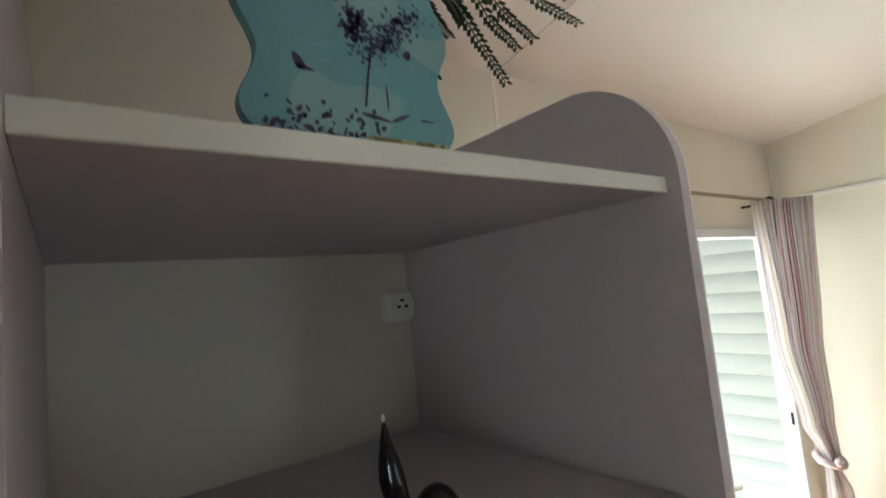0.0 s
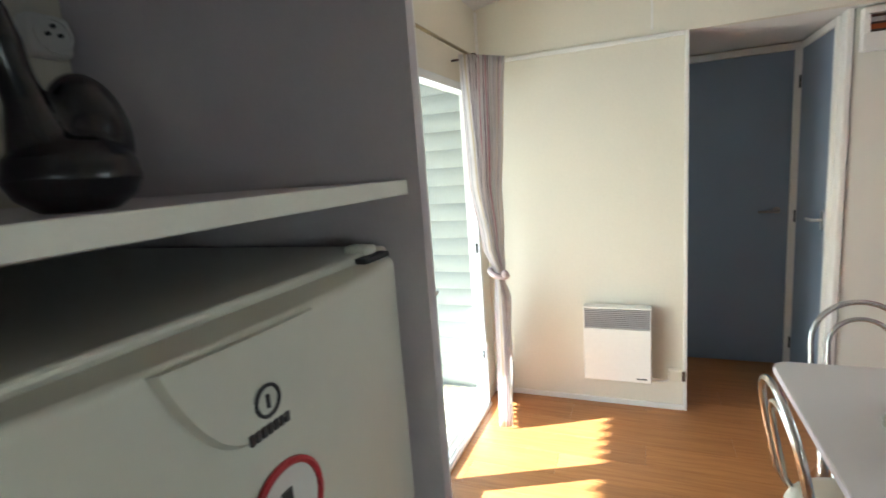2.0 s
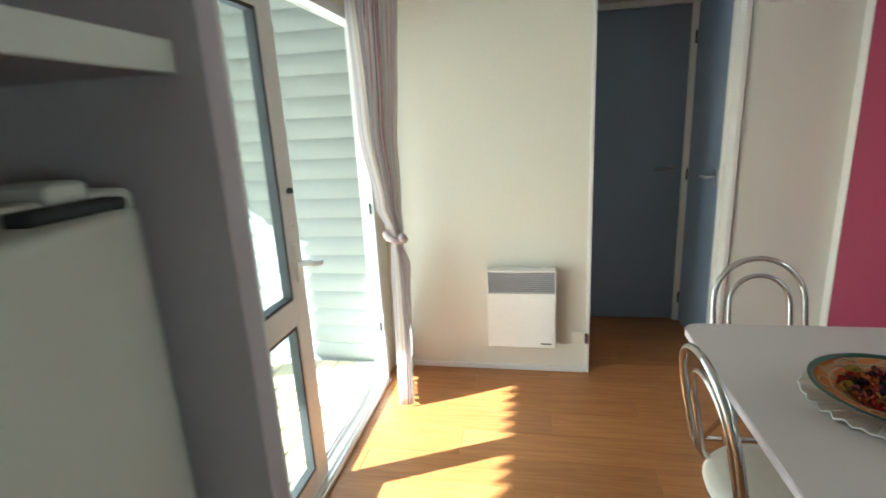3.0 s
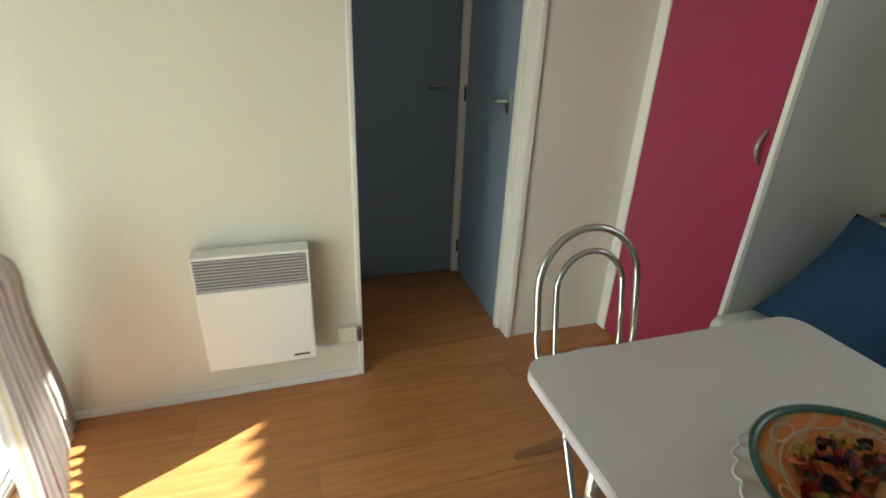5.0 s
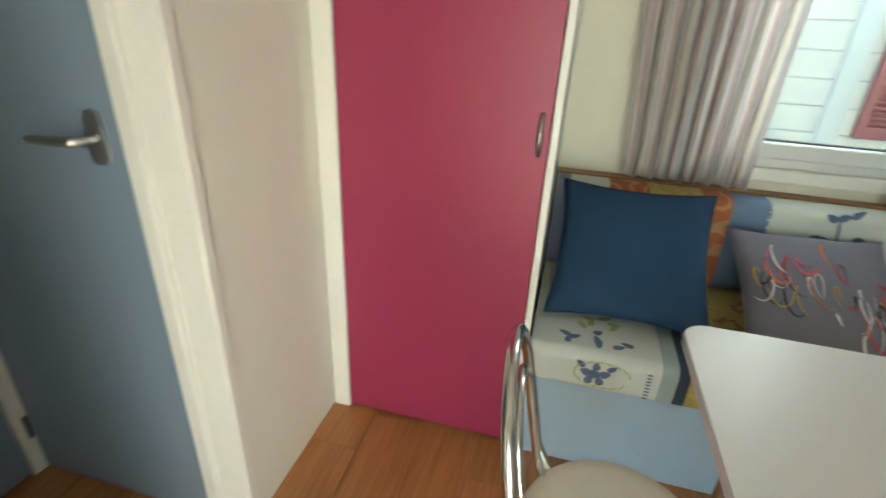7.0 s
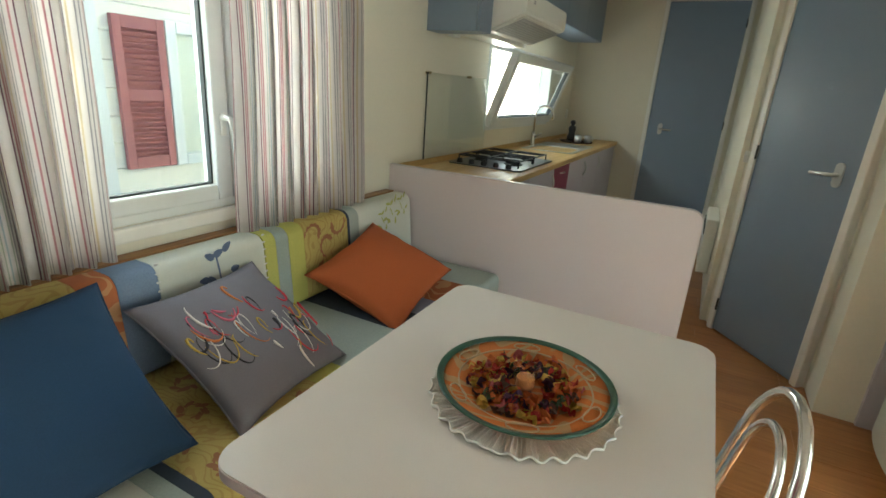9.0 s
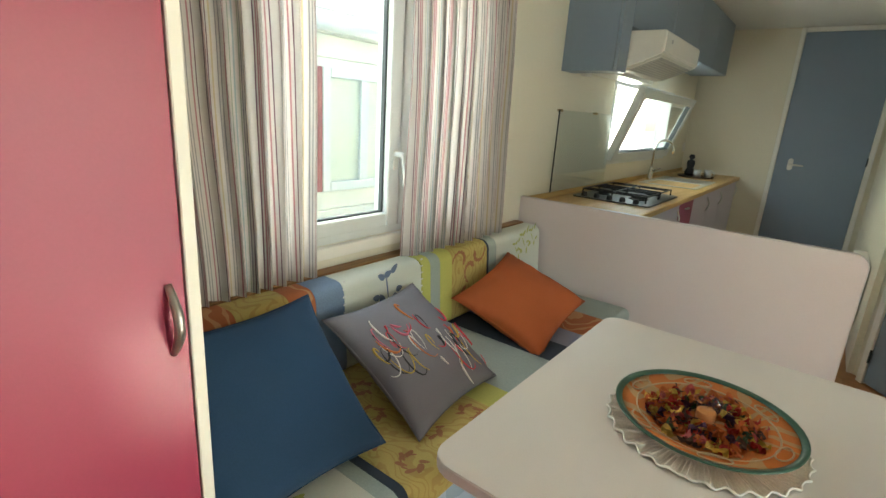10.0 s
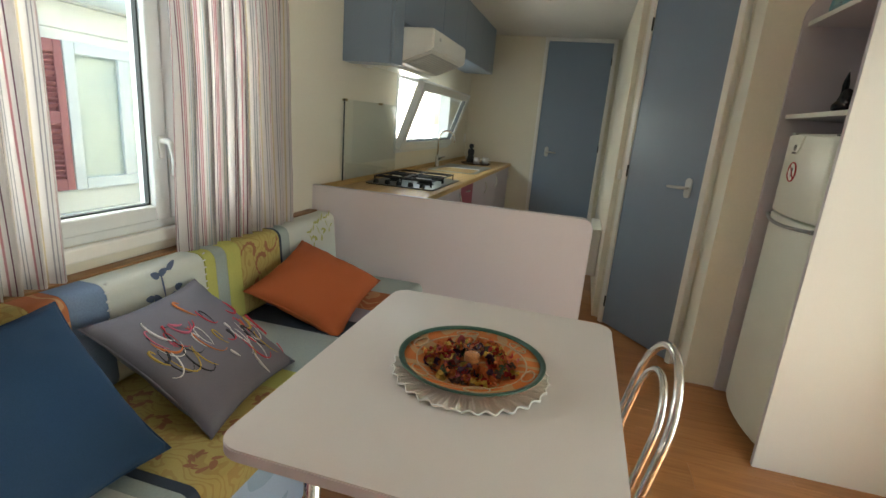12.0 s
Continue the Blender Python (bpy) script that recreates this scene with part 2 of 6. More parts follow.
def box(bm, a, b, bevel=0.0, seg=2, m=None):
    """A box from corner a to corner b, its edges rounded by bevel, turned by m."""
    size = [abs(b[i] - a[i]) for i in range(3)]
    mid = [(a[i] + b[i]) / 2 for i in range(3)]
    made = bmesh.ops.create_cube(bm, size=1.0)["verts"]
    for v in made:
        v.co = Vector((v.co[i] * size[i] + mid[i] for i in range(3)))
    if bevel:
        edges = list({e for v in made for e in v.link_edges})
        out = bmesh.ops.bevel(bm, geom=edges, offset=min(bevel, min(size) * 0.45), segments=seg, affect="EDGES", profile=0.5)
        made = list({v for f in out["faces"] for v in f.verts} | {v for v in made if v.is_valid})
    if m is not None:
        bmesh.ops.transform(bm, matrix=m, verts=made)
    return made


def bx(a, b, bevel=0.0, seg=2, m=None):
    bm = bmesh.new()
    box(bm, a, b, bevel, seg, m)
    return bm


def tube(bm, points, r, sides=10, closed=False):
    """A round tube through points; r is one radius, or one for each point."""
    pts = [Vector(p) for p in points]
    rs = r if isinstance(r, (list, tuple)) else [r] * len(pts)
    rings, up = [], Vector((0, 0, 1))
    n = len(pts)
    for i, p in enumerate(pts):
        d = (pts[(i + 1) % n] - pts[i - 1]) if closed else (pts[min(i + 1, n - 1)] - pts[max(i - 1, 0)])
        d.normalize()
        side = d.cross(up)
        if side.length < 0.05:
            side = d.cross(Vector((0, 1, 0)))
        side.normalize()
        if rings and side.dot(last) < 0:
            side = -side
        last = side
        nrm = side.cross(d).normalized()
        rings.append([bm.verts.new(p + rs[i] * (math.cos(a) * side + math.sin(a) * nrm)) for a in (2 * math.pi * k / sides for k in range(sides))])
    for i in range(n if closed else n - 1):
        A, B = rings[i], rings[(i + 1) % n]
        for k in range(sides):
            bm.faces.new((A[k], A[(k + 1) % sides], B[(k + 1) % sides], B[k]))
    if not closed:
        bm.faces.new(rings[0])
        bm.faces.new(rings[-1][::-1])


def tb(points, r, sides=10, closed=False):
    bm = bmesh.new()
    tube(bm, points, r, sides, closed)
    return bm


def lathe(bm, profile, at=(0, 0, 0), steps=32, squash=(1, 1)):
    """Turns (radius, height) pairs round the upright axis at a place."""
    rings = []
    for r, z in profile:
        if r < 1e-5:
            rings.append([bm.verts.new((at[0], at[1], at[2] + z))])
        else:
            rings.append([bm.verts.new((at[0] + squash[0] * r * math.cos(2 * math.pi * k / steps), at[1] + squash[1] * r * math.sin(2 * math.pi * k / steps), at[2] + z)) for k in range(steps)])
    for A, B in zip(rings, rings[1:]):
        for k in range(steps):
            j = (k + 1) % steps
            if len(A) == 1 and len(B) > 1:
                bm.faces.new((A[0], B[k], B[j]))
            elif len(B) == 1 and len(A) > 1:
                bm.faces.new((A[k], A[j], B[0]))
            elif len(A) > 1:
                bm.faces.new((A[k], A[j], B[j], B[k]))


def lt(profile, at=(0, 0, 0), steps=32, squash=(1, 1)):
    bm = bmesh.new()
    lathe(bm, profile, at, steps, squash)
    return bm


def prism(bm, outline, lift, m=None):
    """Extrudes a flat outline (x, y at z 0) up by lift; m places it."""
    low = [bm.verts.new((x, y, 0)) for x, y in outline]
    top = [bm.verts.new((x, y, lift)) for x, y in outline]
    n = len(outline)
    bm.faces.new(low[::-1])
    bm.faces.new(top)
    for i in range(n):
        bm.faces.new((low[i], low[(i + 1) % n], top[(i + 1) % n], top[i]))
    if m is not None:
        bmesh.ops.transform(bm, matrix=m, verts=low + top)


def pr(outline, lift, m=None):
    bm = bmesh.new()
    prism(bm, outline, lift, m)
    return bm


def rounded(w, h, r, n=6, corners=(1, 1, 1, 1)):
    """Outline of a rectangle 0..w, 0..h, with the chosen corners rounded (from the origin, anticlockwise)."""
    out = []
    for (cx, cy, a0), on, (px, py) in zip(((r, r, 180), (w - r, r, 270), (w - r, h - r, 0), (r, h - r, 90)), corners, ((0, 0), (w, 0), (w, h), (0, h))):
        if on:
            out += [(cx + r * math.cos(radians(a0 + 90 * k / n)), cy + r * math.sin(radians(a0 + 90 * k / n))) for k in range(n + 1)]
        else:
            out.append((px, py))
    return out


def wall_y(name, y0, y1, x0, x1, z0, z1, openings, mat):
    """A wall along x between y0 and y1, with openings (x0, x1, z0, z1) right through it."""
    bm = bmesh.new()
    xs = sorted({x0, x1, *(v for o in openings for v in o[:2])})
    zs = sorted({z0, z1, *(v for o in openings for v in o[2:])})
    for xa, xb in zip(xs, xs[1:]):
        for za, zb in zip(zs, zs[1:]):
            if not any(o[0] <= xa and xb <= o[1] and o[2] <= za and zb <= o[3] for o in openings):
                box(bm, (xa, y0, za), (xb, y1, zb))
    bmesh.ops.remove_doubles(bm, verts=bm.verts, dist=1e-5)
    seen = {}
    for f in list(bm.faces):
        key = tuple(round(c, 4) for c in f.calc_center_median())
        seen.setdefault(key, []).append(f)
    bmesh.ops.delete(bm, geom=[f for fs in seen.values() if len(fs) > 1 for f in fs], context="FACES")
    return tagged(part(name, bm, mat), kind="structure")


def structure(name, bm, mat):
    return tagged(part(name, bm, mat), kind="structure")

# ---------------------------------------------------------------- shell
EAVES, RIDGE_Y, RIDGE, FLAT = 2.50, 1.56, 2.80, 2.44
WINDOW = (1.80, 3.08, 0.91, 1.98)
KITCHEN_WINDOW = (-1.62, 0.04, 1.09, 1.73)
GLASS_DOOR = (2.14, 3.92, 0.0, 2.03)
structure("floor", bx((-2.6, -0.1, -0.12), (5.2, 3.2, -0.012)), M["wood_table"])
wall_y("wall_window_side", -0.12, 0.0, -2.62, 5.2, -0.12, 2.9, [WINDOW, KITCHEN_WINDOW], M["wall"])
wall_y("wall_door_side", 3.12, 3.175, -2.62, 5.2, -0.12, 2.9, [GLASS_DOOR], M["wall"])
structure("wall_kitchen_end", bx((-2.62, 0, -0.01), (-2.5, 3.12, 2.9)), M["wall"])
structure("wall_bedroom_end", bx((4.975, 0, -0.01), (5.14, 3.12, 2.9)), M["wall"])
# partition with the heater, beside the hall opening
structure("wall_heater", bx((4.10, 1.941, 0), (4.15, 3.12, 2.9)), M["wall"])
structure("wall_hall_lintel", bx((4.10, 0.0, 2.195), (4.15, 1.941, 2.9)), M["wall"])
structure("wall_hall_far", bx((4.15, 2.02, 0), (4.975, 2.06, 2.4)), M["wall"])
structure("wall_hall_side", bx((4.20, 0.0, 0), (4.975, 1.185, 2.195)), M["panel"])
structure("trim_hall_opening", bx((4.09, 1.92, 0), (4.16, 1.9405, 2.195), 0.004), M["trim"])
structure("trim_heater_wall", bx((4.085, 1.942, 2.172), (4.10, 3.12, 2.197), 0.005), M["trim"])
structure("baseboard_heater_wall", bx((4.088, 1.942, 0), (4.10, 3.12, 0.035), 0.003), M["trim"])
structure("ceiling_hall", bx((4.15, 1.0, 2.195), (4.975, 2.02, 2.235)), M["ceiling"])
# vaulted living room ceiling and flat kitchen ceiling
bm = bmesh.new()
prof = [(-0.02, EAVES), (RIDGE_Y, RIDGE), (3.14, EAVES), (3.14, EAVES + 0.06), (RIDGE_Y, RIDGE + 0.06), (-0.02, EAVES + 0.06)]
prism(bm, prof, 4.2, Matrix(((0, 0, 1, 0.98), (1, 0, 0, 0), (0, 1, 0, 0), (0, 0, 0, 1))))
structure("ceiling", bm, M["ceiling"])
structure("ceiling_kitchen", bx((-2.5, 0, FLAT), (0.98, 3.12, FLAT + 0.05)), M["ceiling"])
structure("wall_ceiling_step", bx((0.98, 0, FLAT), (1.0, 3.12, 2.9)), M["ceiling"])
# kitchen corridor and the slanting bathroom wall
structure("wall_corridor", bx((-2.5, 1.74, 0), (0.055, 1.80, FLAT)), M["wall"])
D0, D1 = Vector((0.13, 1.795, 0)), Vector((0.70, 2.235, 0))
slant = math.degrees(math.atan2(D1.y - D0.y, D1.x - D0.x))
SL = pose(D0.x, D0.y, 0, 0, 0, slant)
length = (D1 - D0).length
structure("wall_bathroom", bx((-0.10, 0.03, 0), (length + 0.02, 0.08, FLAT), m=SL), M["wall"])
structure("wall_bathroom_return", bx((0.70, 2.262, 0), (0.913, 2.33, FLAT)), M["wall"])
structure("wall_beside_fridge", bx((0.867, 2.33, 0), (0.913, 3.12, 2.6)), M["wall"])
# panel joints of the ceiling and walls
run = math.hypot(3.12 - RIDGE_Y, RIDGE - EAVES)
tilt = math.degrees(math.atan2(RIDGE - EAVES, 3.12 - RIDGE_Y))
structure("trim_ceiling_joint", bx((-0.006, 0, -0.003), (0.006, run, 0.002), 0.001, 1, pose(2.01, 3.12, EAVES + 0.002, 180 - tilt, 0, 0)), M["trim"])
structure("trim_wall_joint", bx((1.985, 3.117, 2.2), (2.0, 3.121, EAVES), 0.001, 1), M["trim"])
structure("trim_wall_joint_heater", bx((4.097, 2.098, 2.226), (4.101, 2.110, 2.68), 0.001, 1), M["trim"])

structure("trim_corner_heater", bx((4.084, 3.104, 2.198), (4.0995, 3.1195, 2.49), 0.003), M["trim"])

# ---------------------------------------------------------------- doors
def leaf_door(name, label, width, height, m, handle_at, plate_h=0.12, metal="steel"):
    """A flush blue door in its frame, facing -y of its own axes, placed by m."""
    e = thing(name, (0, 0, 0), label, "door")
    e["kind"] = "structure"
    part("leaf", bx((0, -0.012, 0.012), (width, 0.028, height), 0.002, 1, m), M["blue"], e)
    fr = 0.045
    for a, b in (((-fr, -0.022, 0), (-0.003, 0.05, height + fr)), ((width + 0.003, -0.022, 0), (width + fr, 0.05, height + fr)), ((-0.003, -0.021, height + 0.003), (width + 0.003, 0.049, height + fr - 0.001))):
        part("frame", bx(a, b, 0.006, 2, m), M["trim"], e)
    hx = handle_at
    d = 1 if hx < width / 2 else -1
    plate = part("handle_plate", pr(rounded(0.046, plate_h, 0.0225, 10), 0.008, m @ Matrix(((1, 0, 0, hx - 0.023), (0, 0, -1, -0.012), (0, 1, 0, 1.11 - plate_h / 2), (0, 0, 0, 1)))), M[metal], e, "satin metal handle plate")
    bm = bmesh.new()
    tube(bm, [(hx, -0.016, 1.11), (hx, -0.06, 1.11), (hx + d * 0.012, -0.066, 1.11), (hx + d * 0.115, -0.062, 1.105)], [0.009, 0.009, 0.010, 0.008])
    bmesh.ops.transform(bm, matrix=m, verts=bm.verts)
    part("lever", bm, M[metal], plate, smooth=True)
    hxx = width - 0.0 if d > 0 else 0.0
    for z in (0.18, height / 2, height - 0.2):
        bm = bmesh.new()
        tube(bm, [(hxx, -0.02, z - 0.04), (hxx, -0.02, z + 0.04)], 0.006)
        bmesh.ops.transform(bm, matrix=m, verts=bm.verts)
        part("hinge", bm, M["rubber"], e)
    return e


leaf_door("door_kitchen_end", "closed slate blue flush door at the end of the kitchen", 0.735, 2.39, pose(-2.486, 0.915, 0, 0, 0, 90), 0.13)
leaf_door("door_bathroom", "closed slate blue flush door in the slanting wall", length - 0.10, 2.30, SL @ pose(0.05, 0.0, 0, 0, 0, 0), length - 0.19)
leaf_door("door_hall_end", "closed slate blue bedroom door at the end of the hall", 0.62, 2.14, pose(4.955, 1.872, 0, 0, 0, -90), 0.552, 0.047, "handle_steel")
leaf_door("door_hall_side", "closed slate blue door in the side of the hall", 0.605, 2.14, pose(4.928, 1.200, 0, 0, 0, 180), 0.547, 0.11)

# ---------------------------------------------------------------- heater
def heater():
    e = thing("electric_heater", (4.06, 2.31, 0.19), "white wall-mounted electric convector heater with a louvred top grille", "heater")
    x0, x1, ya, yb, za, zb = 4.005, 4.085, 2.115, 2.505, 0.19, 0.66
    part("casing", bx((x0, ya, za), (x1, yb, zb - 0.135), 0.006, 2), M["plastic"], e)
    part("top_cap", bx((x0, ya, zb - 0.012), (x1, yb, zb), 0.005, 2), M["plastic"], e)
    for y in (ya, yb - 0.008):
        part("end_cheek", bx((x0 + 0.002, y, zb - 0.137), (x1, y + 0.008, zb - 0.01), 0.002, 1), M["plastic"], e)
    part("grille_back", bx((x0 + 0.03, ya + 0.006, zb - 0.136), (x1 - 0.02, yb - 0.006, zb - 0.011)), M["rubber"], e)
    for k in range(10):
        z = zb - 0.130 + k * 0.0120
        part("grille_slat", bx((x0 + 0.002, ya + 0.007, z), (x0 + 0.026, yb - 0.007, z + 0.0055), 0.0012, 1), M["grey"], e)
    part("name_plate", bx((x0 - 0.0015, ya + 0.025, za + 0.022), (x0 + 0.002, ya + 0.085, za + 0.030)), M["rubber"], e)
    part("bracket", bx((x1, ya + 0.08, za + 0.08), (4.10, yb - 0.08, zb - 0.1)), M["steel"], e)
    return e


heater()
box_thing = thing("junction_box", (4.09, 2.0, 0.24), "small cream wall junction box beside the heater", "junction box")
part("cover", bx((4.06, 1.946, 0.195), (4.10, 2.023, 0.265), 0.008, 3), M["cream_vinyl"], box_thing)
part("socket", bx((4.045, 1.931, 0.205), (4.075, 1.950, 0.262), 0.005, 2), M["wood_table"], box_thing)
cable = thing("heater_cable", (4.09, 2.08, 0.2), "short white flexible cable from the heater to the junction box", "cable")
part("flex", tb([(4.07, 2.14, 0.215), (4.075, 2.115, 0.195), (4.08, 2.075, 0.182), (4.08, 2.04, 0.186), (4.08, 2.00, 0.205)], 0.006, 8), M["plastic"], cable, smooth=True)

# ---------------------------------------------------------------- wardrobe
def wardrobe():
    e = thing("wardrobe", (3.86, 0.34, 0), "tall built-in wardrobe with a raspberry pink door and grey side", "wardrobe")
    part("side_panel", bx((3.518, 0.0, 0), (3.536, 0.655, 2.52), 0.001, 1), M["grey"], e, "grey side panel")
    part("edge_strip", bx((3.516, 0.6555, 0), (3.536, 0.678, 2.52), 0.002, 1), M["trim"], e, "white edge strip")
    part("filler", bx((4.135, 0.655, 0), (4.198, 0.680, 2.194), 0.003, 1), M["trim"], e, "white filler strip")
    part("top_panel", bx((3.536, 0.0, 2.50), (4.198, 0.655, 2.518)), M["grey"], e)
    part("bottom_panel", bx((3.536, 0.0, 0.0), (4.135, 0.65, 0.012)), M["wood_table"], e)
    d = part("door", bx((3.539, 0.656, 0.014), (4.132, 0.676, 2.50), 0.0015, 1), M["pink"], e, "raspberry pink laminate door")
    pts = [(3.562, 0.676 + 0.028 * math.sin(math.pi * k / 12), 1.03 + 0.11 * k / 12) for k in range(13)]
    part("handle", tb(pts, [0.0055 + 0.0025 * math.sin(math.pi * k / 12) for k in range(13)], 10), M["handle_steel"], d, "bowed satin metal handle", smooth=True)
    return e


wardrobe()

# ---------------------------------------------------------------- table
def dining_table():
    x0, x1, y0, y1, z = 2.105, 3.165, 0.866, 1.688, 0.72
    e = thing("dining_table", ((x0 + x1) / 2, (y0 + y1) / 2, 0), "rosy white laminate dining table with rounded corners", "table")
    bm = pr(rounded(x1 - x0, y1 - y0, 0.06, 8), 0.028, pose(x0, y0, z - 0.028))
    top = part("tabletop", bm, M["table"], e)
    bm = pr(rounded(x1 - x0 + 0.004, y1 - y0 + 0.004, 0.062, 8), 0.022, pose(x0 - 0.002, y0 - 0.002, z - 0.025))
    part("edge_band", bm, M["mauve"], top, "mauve edge band")
    part("apron", bx((x0 + 0.14, y0 + 0.12, z - 0.075), (x1 - 0.14, y1 - 0.12, z - 0.028), 0.004), M["grey"], e)
    for x in (x0 + 0.16, x1 - 0.16):
        for y in (y0 + 0.14, y1 - 0.14):
            part("leg", tb([(x, y, z - 0.03), (x, y, 0.0)], 0.02, 14), M["chrome"], e, smooth=True)
    return e


dining_table()

# ---------------------------------------------------------------- chairs
def chair():
    """A bistro chair of chromed tube, back at +y of its own axes, seat towards -y."""
    e = thing("chair", (0, 0, 0), "chromed bistro chair with double hoop back and round cream seat", "chair", "chairs round the table")
    sz = 0.45
    seat = part("seat", lt([(0, sz - 0.015), (0.165, sz - 0.015), (0.185, sz - 0.005), (0.19, sz + 0.008), (0.182, sz + 0.022), (0.15, sz + 0.032), (0.07, sz + 0.037), (0, sz + 0.038)], (0, 0, 0), 36), M["cream_vinyl"], e, smooth=True)
    part("seat_ring", lt([(0.160, sz - 0.018), (0.186, sz - 0.018), (0.186, sz - 0.004), (0.160, sz - 0.004), (0.160, sz - 0.018)], (0, 0, 0), 36), M["chrome"], seat, smooth=True)

    def hoop(half, top, low, back):
        pts = []
        lean = lambda z: back + 0.10 * (z - low) / 0.5
        for s in (-1, 1):
            side = [(s * half * 0.62, back - 0.075, low - 0.06), (s * half * 0.85, back - 0.03, low - 0.045), (s * half, back, low)]
            side += [(s * half, lean(z), z) for z in np.linspace(low + 0.05, top - half, 6)]
            pts += side if s < 0 else [(half * math.cos(a), lean(top - half + half * math.sin(a)), top - half + half * math.sin(a)) for a in np.linspace(math.pi * 0.92, math.pi * 0.08, 12)] + side[::-1]
        return pts

    part("back_hoop", tb(hoop(0.18, 0.87, 0.49, 0.165), 0.0115, 12), M["chrome"], e, smooth=True)
    part("inner_hoop", tb(hoop(0.12, 0.80, 0.49, 0.160), 0.0095, 12), M["chrome"], e, smooth=True)
    for sx in (-1, 1):
        part("leg", tb([(sx * 0.115, 0.10, sz - 0.012), (sx * 0.14, 0.06, sz - 0.06), (sx * 0.175, -0.19, 0.03), (sx * 0.175, -0.20, 0.012)], 0.0115, 12), M["chrome"], e, smooth=True)
        part("leg", tb([(sx * 0.115, -0.11, sz - 0.012), (sx * 0.14, -0.07, sz - 0.06), (sx * 0.17, 0.20, 0.03), (sx * 0.17, 0.21, 0.012)], 0.0115, 12), M["chrome"], e, smooth=True)
    part("front_rail", tb([(-0.175, -0.198, 0.014), (0.175, -0.198, 0.014)], 0.0115, 12), M["chrome"], e, smooth=True)
    part("rear_rail", tb([(-0.17, 0.208, 0.014), (0.17, 0.208, 0.014)], 0.0115, 12), M["chrome"], e, smooth=True)
    return e


first = chair()
first.matrix_basis = pose(3.285, 1.29, 0, 0, 0, -88)
copy_thing(first, pose(2.62, 1.56, 0, 0, 0, 4))

# ---------------------------------------------------------------- sofa
sofa = thing("sofa_base", (2.4, 0.4, 0), "pale blue laminate bench base along the window wall", "sofa")
part("front_panel", bx((1.335, 0.672, 0.0), (3.512, 0.690, 0.34), 0.002, 1), M["paleblue"], sofa)
part("bench_top", bx((1.335, 0.02, 0.325), (3.512, 0.672, 0.342)), M["paleblue"], sofa)
low_wall = thing("kitchen_divider", (1.28, 0.8, 0), "low rosy white divider panel with a rounded corner", "partition")
part("board", pr(rounded(1.598, 0.96, 0.055, 8, (0, 0, 1, 0)), 0.03, Matrix(((0, 0, 1, 1.272), (1, 0, 0, 0.002), (0, 1, 0, 0), (0, 0, 0, 1)))), M["divider"], low_wall)
cap = [(1.285, 1.60 - 0.0, 0.0), (1.285, 1.60, 0.905)] + [(1.285, 1.545 + 0.055 * math.cos(a), 0.905 + 0.055 * math.sin(a)) for a in np.linspace(0.15, math.pi / 2, 8)] + [(1.285, 0.004, 0.96)]
bm = bmesh.new()
for (xa, ya, za), (xb, yb, zb) in zip(cap, cap[1:]):
    d = Vector((0, yb - ya, zb - za)).normalized()
    nrm = Vector((0, d.z, -d.y))
    q = [Vector((x, y, z)) + nrm * o for x in (1.2705, 1.3035) for (y, z) in ((ya, za), (yb, zb)) for o in (-0.001, 0.0022)]
    vs = [bm.verts.new(v) for v in q]
    for f in ((0, 1, 3, 2), (4, 6, 7, 5), (0, 4, 5, 1), (2, 3, 7, 6), (0, 2, 6, 4), (1, 5, 7, 3)):
        bm.faces.new([vs[k] for k in f])
part("edge_band", bm, M["mauve"], low_wall, "mauve edge band")

